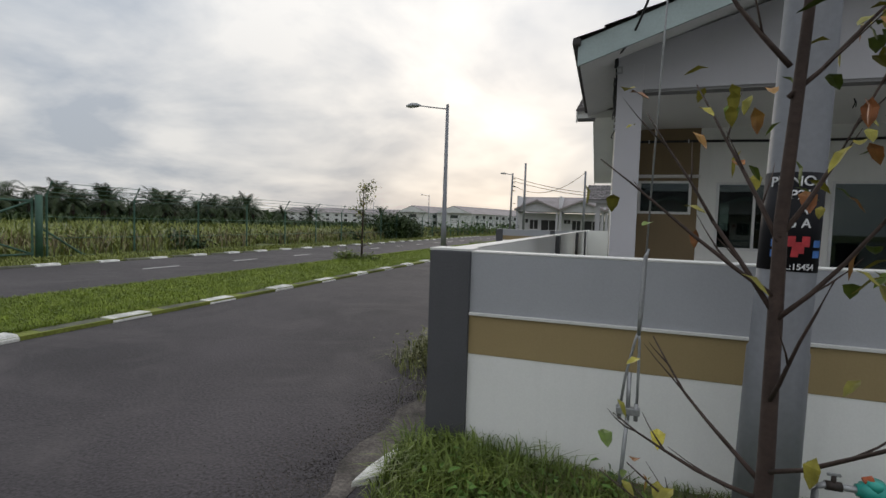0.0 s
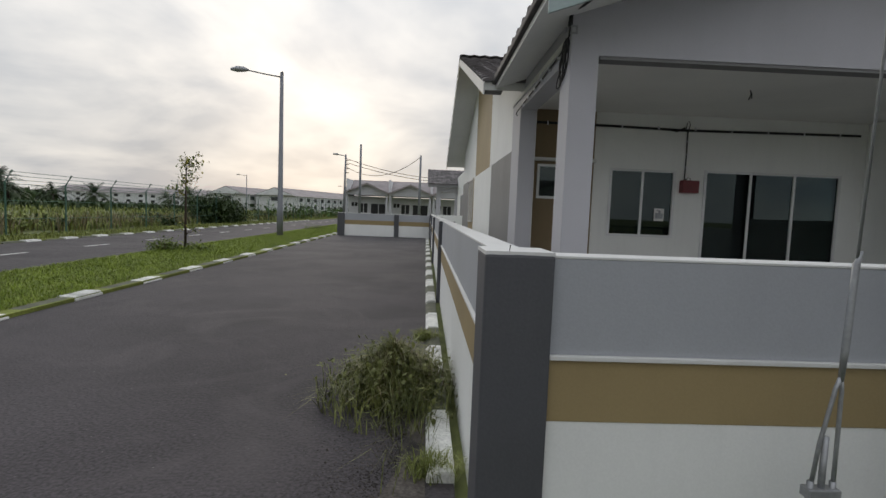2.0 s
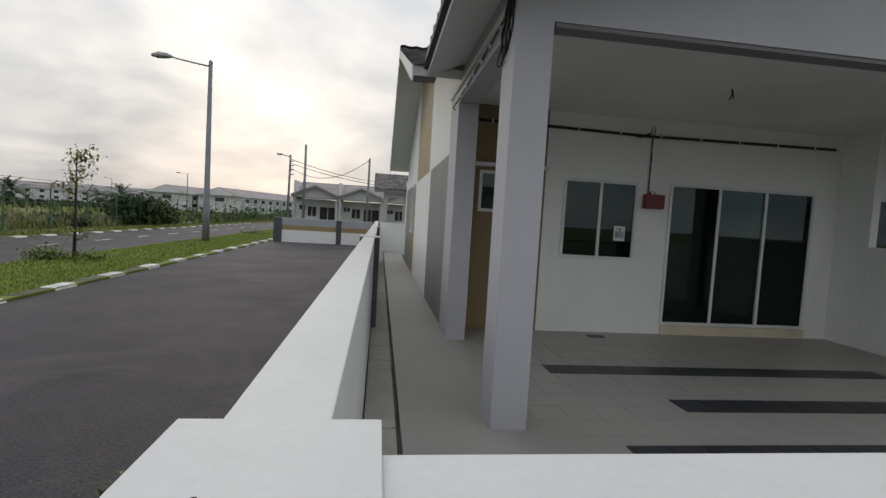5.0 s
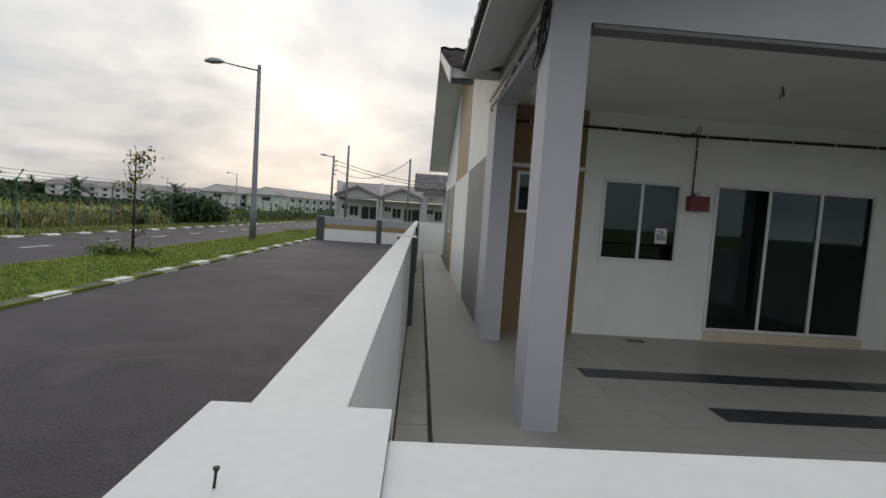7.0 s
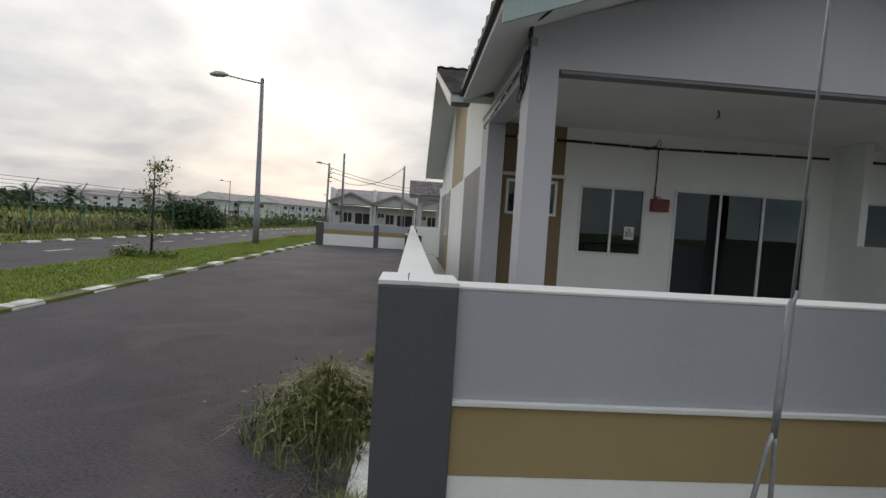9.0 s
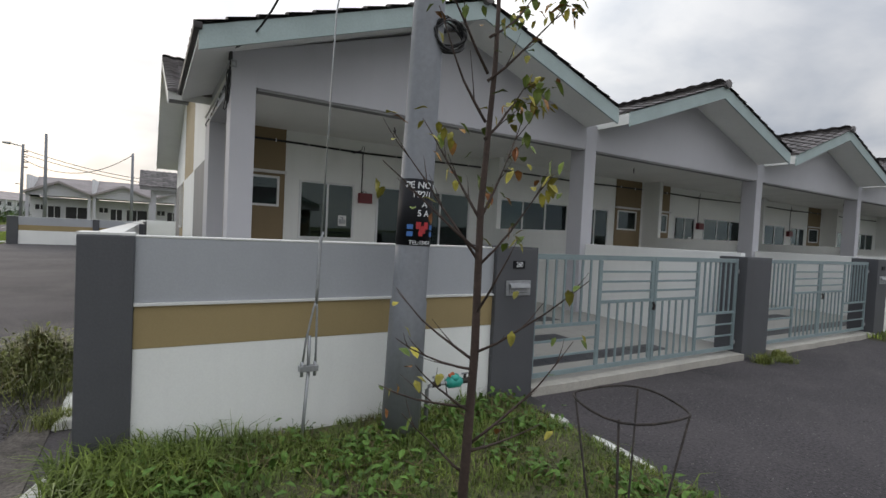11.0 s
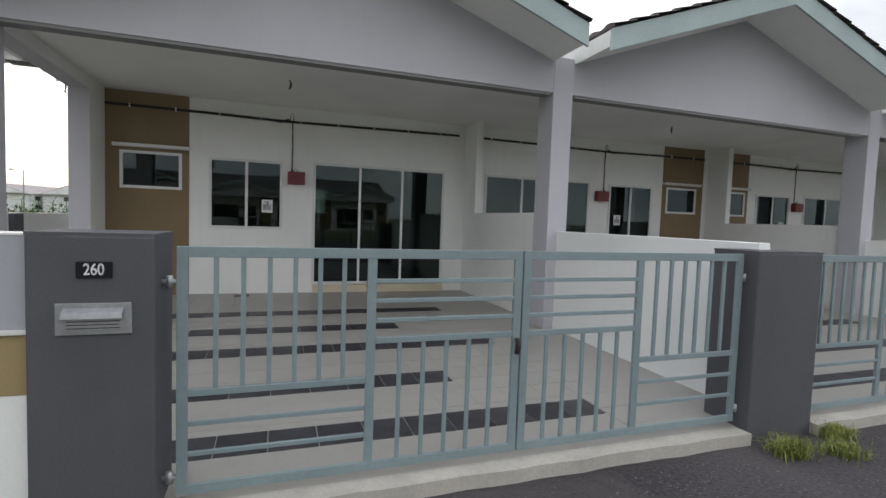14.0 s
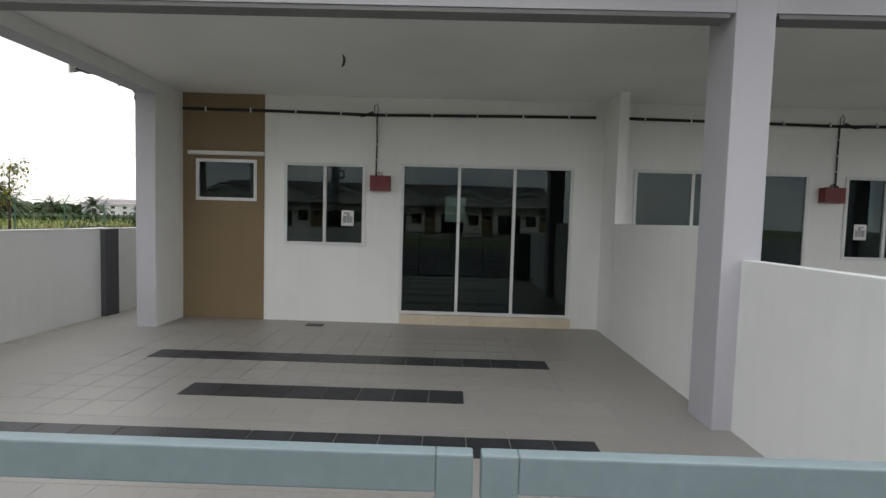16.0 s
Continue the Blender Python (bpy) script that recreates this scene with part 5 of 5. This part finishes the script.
def limb(bm, p, az, el, length, r0, rnd, bends=4, up=0.25):
    pts, d = [Vector(p)], Vector((math.cos(az) * math.cos(el), math.sin(az) * math.cos(el), math.sin(el)))
    for k in range(bends):
        d = (d + Vector((rnd.uniform(-.12, .12), rnd.uniform(-.12, .12), up / bends + rnd.uniform(-.06, .06)))).normalized()
        pts.append(pts[-1] + d * length / bends)
    tube(bm, pts, [r0 * (1 - 0.75 * k / bends) for k in range(bends + 1)], 6)
    return pts


def young_tree(x, y, label, seed):
    """A bare young tree with thin ascending branches and a few yellowing leaves."""
    t = empty("young_tree", label, "tree", at=(x, y, 0.04))
    rnd = random.Random(seed)
    bm = bmesh.new()
    tube(bm, [(-0.02, 0.0, -0.05), (0.0, 0, 0.5), (0.02, 0.0, 1.0), (0.02, 0.01, 1.6), (0.05, 0.0, 2.2), (0.07, 0.02, 3.1)], [0.024, 0.022, 0.019, 0.015, 0.011, 0.005], 10)
    part("trunk", bm, BARK, t, smooth=True)
    right = Vector((0.851, -0.525, 0))
    ahead = Vector((0.525, 0.851, 0))
    ends = []
    spec = ((1.46, -.34, .33), (1.59, -.21, .43), (1.60, .15, .42), (1.93, .22, .30), (2.0, -.19, .38), (1.40, .29, .35), (1.42, -.31, .53), (1.0, -.31, .26),
            (0.96, -.28, .12), (1.03, .42, .30), (0.80, -.36, .08), (0.78, -.20, .23), (0.64, .43, .37), (0.61, .30, .06), (2.17, .27, .33), (2.2, -.22, .4), (2.35, .22, .25), (1.2, .12, .3), (0.5, -.25, .25))
    for z, s, rise in spec:
        dep = rnd.uniform(-0.22, 0.22)
        v = right * s + ahead * dep + Vector((0, 0, rise))
        bm = bmesh.new()
        az, el = math.atan2(v.y, v.x), math.atan2(v.z, math.hypot(v.x, v.y)) - 0.18
        pts = limb(bm, (0.015, 0, z - 0.04), az, el, v.length * 1.1, 0.0068, rnd, 5, 0.4)
        for q in pts[1:5]:
            if rnd.random() < 0.7:
                tw = limb(bm, q, az + rnd.choice((-1, 1)) * 0.8, el + rnd.uniform(-.3, .4), rnd.uniform(.08, .2), 0.003, rnd, 3)
                ends.append((tw[-1], z, s))
        ends.append((pts[-1], z, s))
        part("branch", bm, BARK, t, smooth=True)
    for mname, material, share in (("leaves", YLEAF, 0.5), ("green_leaves", GLEAF, 0.3), ("brown_leaves", RLEAF, 0.2)):
        bm = bmesh.new()
        for q, z, s in ends:
            n = (5 if z > 1.5 else 1) + (7 if s > 0.2 and z > 1.3 else 0)
            for _ in range(n):
                if rnd.random() < share * 0.75:
                    p = q + Vector((rnd.gauss(0, .05), rnd.gauss(0, .05), rnd.gauss(-0.01, .04)))
                    leaf(bm, p, rnd.uniform(0, 6.28), rnd.uniform(-1.3, 0.1), rnd.uniform(.04, .08), rnd)
        part(mname, bm, material, t)
    return t


young_tree(0.61, 1.39, "bare young street tree with few yellowing leaves", 21)


def sapling(x, y, h, label, seed):
    t = empty("young_tree", label, "tree", at=(x, y, 0.04))
    rnd = random.Random(seed)
    bm = bmesh.new()
    tube(bm, [(0, 0, -0.05), (0.02, 0, h * 0.5), (0.04, 0, h * 0.97)], [0.045, 0.032, 0.012], 8)
    part("trunk", bm, BARK, t, smooth=True)
    ends = []
    for k in range(14):
        bm = bmesh.new()
        z = h * rnd.uniform(0.55, 0.95) if k > 3 else h * rnd.uniform(0.12, 0.35)
        pts = limb(bm, (0.03, 0, z), rnd.uniform(0, 6.28), rnd.uniform(0.3, 1.0), rnd.uniform(.28, .6), 0.012, rnd, 4)
        part("branch", bm, BARK, t, smooth=True)
        ends += [(p, k > 3) for p in pts[1:]]
    for mname, m in (("leaves", GLEAF), ("yellow_leaves", YLEAF)):
        bm = bmesh.new()
        for p, top in ends:
            leaf_cloud(bm, p, (.09, .09, .08), 5 if top else 1, 0.10, rnd)
        part(mname, bm, m, t)
    return t


sapling(-8.95, 17.4, 3.05, "slender young tree with sparse leaves in the median", 9)
leafy("shrub", -9.35, 16.9, "small rounded green shrub in the median grass", "shrub", [((0, 0, 0.25), (0.24, 0.24, 0.12)), ((0.2, 0.1, 0.17), (0.18, 0.18, 0.1)), ((-0.2, 0, 0.17), (0.18, 0.18, 0.1))], 260, 0.085, GRASS, 4)
leafy("shrub", -8.45, 17.3, "small rounded green shrub in the median grass", "shrub", [((0, 0, 0.16), (0.2, 0.2, 0.09))], 150, 0.12, GRASS, 6)
leafy("shrub", -8.9, 36.0, "low green shrub in the median grass", "shrub", [((0, 0, 0.16), (0.35, 0.35, 0.1))], 260, 0.11, GRASS, 7)

# ---- fence, wild field, bushes, palms ----


def fx(y):
    return -17.0


fence = empty("fence", "green chain-link fence with cranked posts and barbed wire", "fence")
bm = bmesh.new()
tube(bm, [(0, 0, 0), (0, 0, 2.1), (0.28, 0, 2.55)], 0.035, 6)
post_me = finish(bm, "post", FENCEG)
for i in range(30):
    y = 11.0 + 3.1 * i
    o = new("post", post_me)
    o.parent, o.location = fence, (fx(y), y, 0)
for z, dx in ((0.1, 0), (0.7, 0), (1.4, 0), (2.05, 0), (2.2, 0.08), (2.35, 0.16), (2.5, 0.25)):
    bm = bmesh.new()
    tube(bm, [(fx(y) + dx, y, z) for y in np.linspace(11, 104, 12)], 0.010, 4)
    part("wire", bm, FENCEG, fence)
bm = bmesh.new()
for k in range(300):
    y = 11.0 + k * 0.30
    for s in (-1, 1):
        a, b = (y, 0.1), (y + s * 1.5, 2.0)
        v = [bm.verts.new((fx(p[0]), p[0] + d, p[1])) for p, d in ((a, -0.003), (a, 0.003), (b, 0.003), (b, -0.003))]
        bm.faces.new(v)
tagged(part("mesh", bm, FENCEG, fence), kind="stuff")
fg = empty("field_gate", "green steel field gate with diagonal braces", "gate", at=(fx(12) - 0.05, 10.8, 0))
bm = bmesh.new()
tube(bm, [(0, 0, 0), (0, 0, 2.1)], 0.10, 10)
part("gate_post", bm, FENCEG, fg, smooth=True)
for a, b in (((0, -0.2, 0.2), (0, -5, 0.2)), ((0, -0.2, 1.9), (0, -5, 1.9)), ((0, -0.2, 1.9), (0, -2.5, 0.9)), ((0, -0.2, 0.2), (0, -2.5, 1.1)), ((0, -5, 1.9), (0, -2.5, 0.9)), ((0, -5, 0.2), (0, -2.5, 1.1)), ((0, -0.2, 0.1), (0, -0.2, 2.0)), ((0, 0.1, 1.0), (0, 1.4, 0.1))):
    bm = bmesh.new()
    tube(bm, [a, b], 0.035, 6)
    part("bar", bm, FENCEG, fg)

# tall wild grass behind the fence
for name, n, y0, y1, d0, d1, h, w, m in (("wild_grass", 26000, 8, 110, 0.2, 9, 0.5, 0.05, WILD), ("wild_grass", 14000, 8, 120, 4, 60, 0.6, 0.12, WILD), ("reeds", 3500, 8, 100, 0.3, 4, 0.85, 0.05, STRAW)):
    ys = y0 + (y1 - y0) * rng.random(n) ** 1.3
    xs = np.array([fx(y) for y in ys]) - d0 - (d1 - d0) * rng.random(n)
    keep = np.array([noise.noise(Vector((x * 0.23, y * 0.23, 1.7))) > -0.25 for x, y in zip(xs, ys)])
    tagged(blades(name, xs[keep], ys[keep], np.full(keep.sum(), -0.04), h, w, m, None, 0.9), "tall wild grass behind the fence", "grass", kind="stuff")
rnd = random.Random(12)
for k in range(26):
    y = 14 + 3.4 * k * rnd.uniform(0.9, 1.1)
    x = fx(y) - rnd.uniform(0.6, 6)
    s = rnd.uniform(0.5, 0.95)
    leafy("bush", x, y, "dark wild bush in the grass behind the fence", "bush", [((0, 0, 0.5 * s), (0.55 * s, 0.55 * s, 0.3 * s)), ((0.6 * s, 0.2, 0.4 * s), (0.4 * s, 0.4 * s, 0.25 * s))], 130, 0.26, BUSHL if k % 3 else WILD, 60 + k, False)
for k, (x, y, w, h) in enumerate(((-17.8, 39.4, 0.9, 1.7), (-17.9, 41.2, 0.9, 1.8), (-18.1, 44.0, 0.8, 1.6))):
    cs = [((rnd.uniform(-w, w), rnd.uniform(-w, w), h * rnd.uniform(0.12, 1.0)), (0.42, 0.42, 0.3)) for _ in range(24)]
    leafy("bush", x, y, "tall dense dark green creeper bush over the fence", "bush", cs, 150, 0.25, BUSHL, 100 + k, False)
for k in range(12):
    y = 52 + 4 * k
    leafy("bush", fx(y) - rnd.uniform(-0.5, 1.5), y, "green shrub growing along the fence", "bush", [((0, 0, 0.9), (0.8, 1.2, 0.5))], 150, 0.35, WEED if k % 2 else BUSHL, 130 + k, False)


def palm(seed, label):
    """An oil palm: stout trunk and a crown of arching feathered fronds."""
    p = empty("oil_palm", label, "palm tree", "oil palms")
    rnd = random.Random(seed)
    hgt = 3.0
    bm = bmesh.new()
    tube(bm, [(0, 0, -0.2), (0, 0, hgt * 0.6), (0, 0, hgt)], [0.42, 0.36, 0.3], 9)
    part("trunk", bm, BARK, p)
    bm = bmesh.new()
    for k in range(30):
        az, el = rnd.uniform(0, 6.28), rnd.uniform(0.0, 1.35)
        L = rnd.uniform(3.2, 4.6)
        q, d = Vector((0, 0, hgt)), Vector((math.cos(az) * math.cos(el), math.sin(az) * math.cos(el), math.sin(el)))
        side = Vector((-math.sin(az), math.cos(az), 0))
        n = 13
        for j in range(n):
            d2 = (d + Vector((0, 0, -0.13))).normalized()
            q2 = q + d2 * L / n
            if j > 1:
                ln = 0.75 * math.sin(math.pi * (j + 1) / (n + 2)) + 0.15
                for s in (-1, 1):
                    tip = q + side * s * ln * 0.85 + d2 * ln * 0.5 - Vector((0, 0, ln * rnd.uniform(.1, .5)))
                    bm.faces.new([bm.verts.new(c) for c in (q, q + d2 * 0.17, tip)])
                    tip = q2 + side * s * ln * 0.8 + d2 * ln * 0.6 - Vector((0, 0, ln * rnd.uniform(-.1, .3)))
                    bm.faces.new([bm.verts.new(c) for c in (q2, q2 - d2 * 0.14, tip)])
            q, d = q2, d2
    part("crown", bm, PALM, p)
    return p


kinds = [palm(s, "dark green oil palm at the plantation's edge") for s in (1, 2, 3, 4)]
spots = []
for row in range(3):
    for k in range(17):
        f = k / 22
        spots.append((-92 + 40 * f - row * 6 + rnd.uniform(-1.5, 1.5), 30 + 62 * f + row * 7 + rnd.uniform(-1.5, 1.5), rnd.uniform(0.84, 1.1) * (1.02 - 0.15 * f)))
spots += [(-61, 82, 0.8), (-57, 86, 0.85), (-54, 104, 0.7), (-44, 92, 0.72)]
for k, (x, y, s) in enumerate(spots):
    m = Matrix.LocRotScale((x, y, 0), Euler((0, 0, rnd.uniform(0, 6.28))), (s, s, s * rnd.uniform(0.85, 1.1)))
    if k < 4:
        kinds[k].matrix_basis = m
    else:
        src = kinds[k % 4]
        c = copy_thing(src, Matrix())
        c.matrix_basis = m
# dark undergrowth below the palms
n = 9000
f = rng.random(n)
tagged(blades("undergrowth", -90 + 42 * f + rng.normal(0, 4, n), 28 + 66 * f + rng.normal(0, 4, n), np.zeros(n) - 0.04, 1.1, 0.5, BUSHL, None, 0.9), "dark undergrowth below the palms", "undergrowth", kind="stuff")
# low woods on the horizon
n = 14000
a = rng.uniform(-1.7, 1.9, n)
d = rng.uniform(320, 420, n)
tagged(blades("far_woods", -d * np.sin(a), d * np.cos(a), np.zeros(n), 5.0, 6.0, BUSHL, None, 0.7), "low dark woods on the horizon", "woods", kind="stuff")

# ---- loose edges: gravel, slabs, kerb ends ----


def pebbles(name, label, xs, ys, size, material):
    n = len(xs)
    base = np.array([(1, 0, 0), (0, 1, 0), (-1, 0, 0), (0, -1, 0), (0, 0, 0.7)])
    r = size * rng.uniform(0.4, 1.4, n)
    a = rng.uniform(0, 6.28, n)
    ca, sa = np.cos(a), np.sin(a)
    v = np.empty((n, 5, 3))
    v[:, :, 0] = xs[:, None] + r[:, None] * (base[:, 0] * ca[:, None] - base[:, 1] * sa[:, None])
    v[:, :, 1] = ys[:, None] + r[:, None] * 0.8 * (base[:, 0] * sa[:, None] + base[:, 1] * ca[:, None])
    v[:, :, 2] = r[:, None] * base[:, 2] + 0.001
    faces = [(5 * i + k, 5 * i + (k + 1) % 4, 5 * i + 4) for i in range(n) for k in range(4)]
    return tagged(raw(name, v.reshape(-1, 3), faces, material), label, "gravel", kind="stuff")


n = 9000
t = rng.random(n)
pebbles("gravel", "loose gravel along the lane's broken edge", -1.15 - np.abs(rng.normal(0, 0.28, n)) * (1.3 - 0.6 * t), 1.6 + 4.2 * t, 0.0065, GRAVEL)
n = 26000
pebbles("gravel", "scattered pale grit on the asphalt", rng.uniform(2.45, 11.5, n), rng.uniform(-2.6, 3.1, n), 0.0062, GRIT)
n = 7000
pebbles("gravel", "scattered grit on the lane", rng.uniform(-6.5, -1.2, n), rng.uniform(1.5, 14, n), 0.0045, GRIT)
bm = bmesh.new()
rnd = random.Random(8)
prism(bm, [(-1.14 - 0.22 * math.exp(-((k - 6) / 4) ** 2) + rnd.uniform(-0.07, 0.07), 1.5 + 0.33 * k) for k in range(14)] + [(-1.12, 5.8), (-1.12, 1.5)], "z", -0.05, 0.006)
tagged(part("gravel_edge", bm, GRAVEL), "worn gravel strip at the lane's edge", "road edge", kind="structure")


def slab(x, y, w, d, rot, label="broken white concrete slab in the grass edge"):
    bm = bmesh.new()
    rnd = random.Random(int(x * 31))
    pts = [(w * math.cos(a) * rnd.uniform(0.85, 1.1), d * math.sin(a) * rnd.uniform(0.85, 1.1)) for a in np.linspace(0, 2 * math.pi, 11)[:-1]]
    prism(bm, pts, "z", -0.03, 0.032)
    ob = tagged(part("concrete_slab", bm, KERBW, bevel=0.01), label, "slab", "broken slabs")
    ob.matrix_basis = pose(x, y, 0.01, 0, 0, rot)


slab(11.1, 2.85, 0.09, 0.34, -14)
slab(10.5, 1.35, 0.08, 0.26, -20)
slab(2.37, 1.98, 0.04, 0.30, -4)
slab(2.40, 2.62, 0.05, 0.10, 5)
slab(-1.02, 2.98, 0.085, 0.40, -14, "chipped white kerb stone at the pillar foot")
slab(14.5, 2.55, 0.4, 0.16, 10)
bm = bmesh.new()
prism(bm, [(2.37, 3.21), (2.6, 3.2), (2.56, 2.9), (2.44, 2.65), (2.40, 2.9)], "z", -0.02, 0.02)
tagged(part("tar_patch", bm, DIRT, bevel=0.006), "black tar patch beside the gate pillar", "patch", kind="structure")
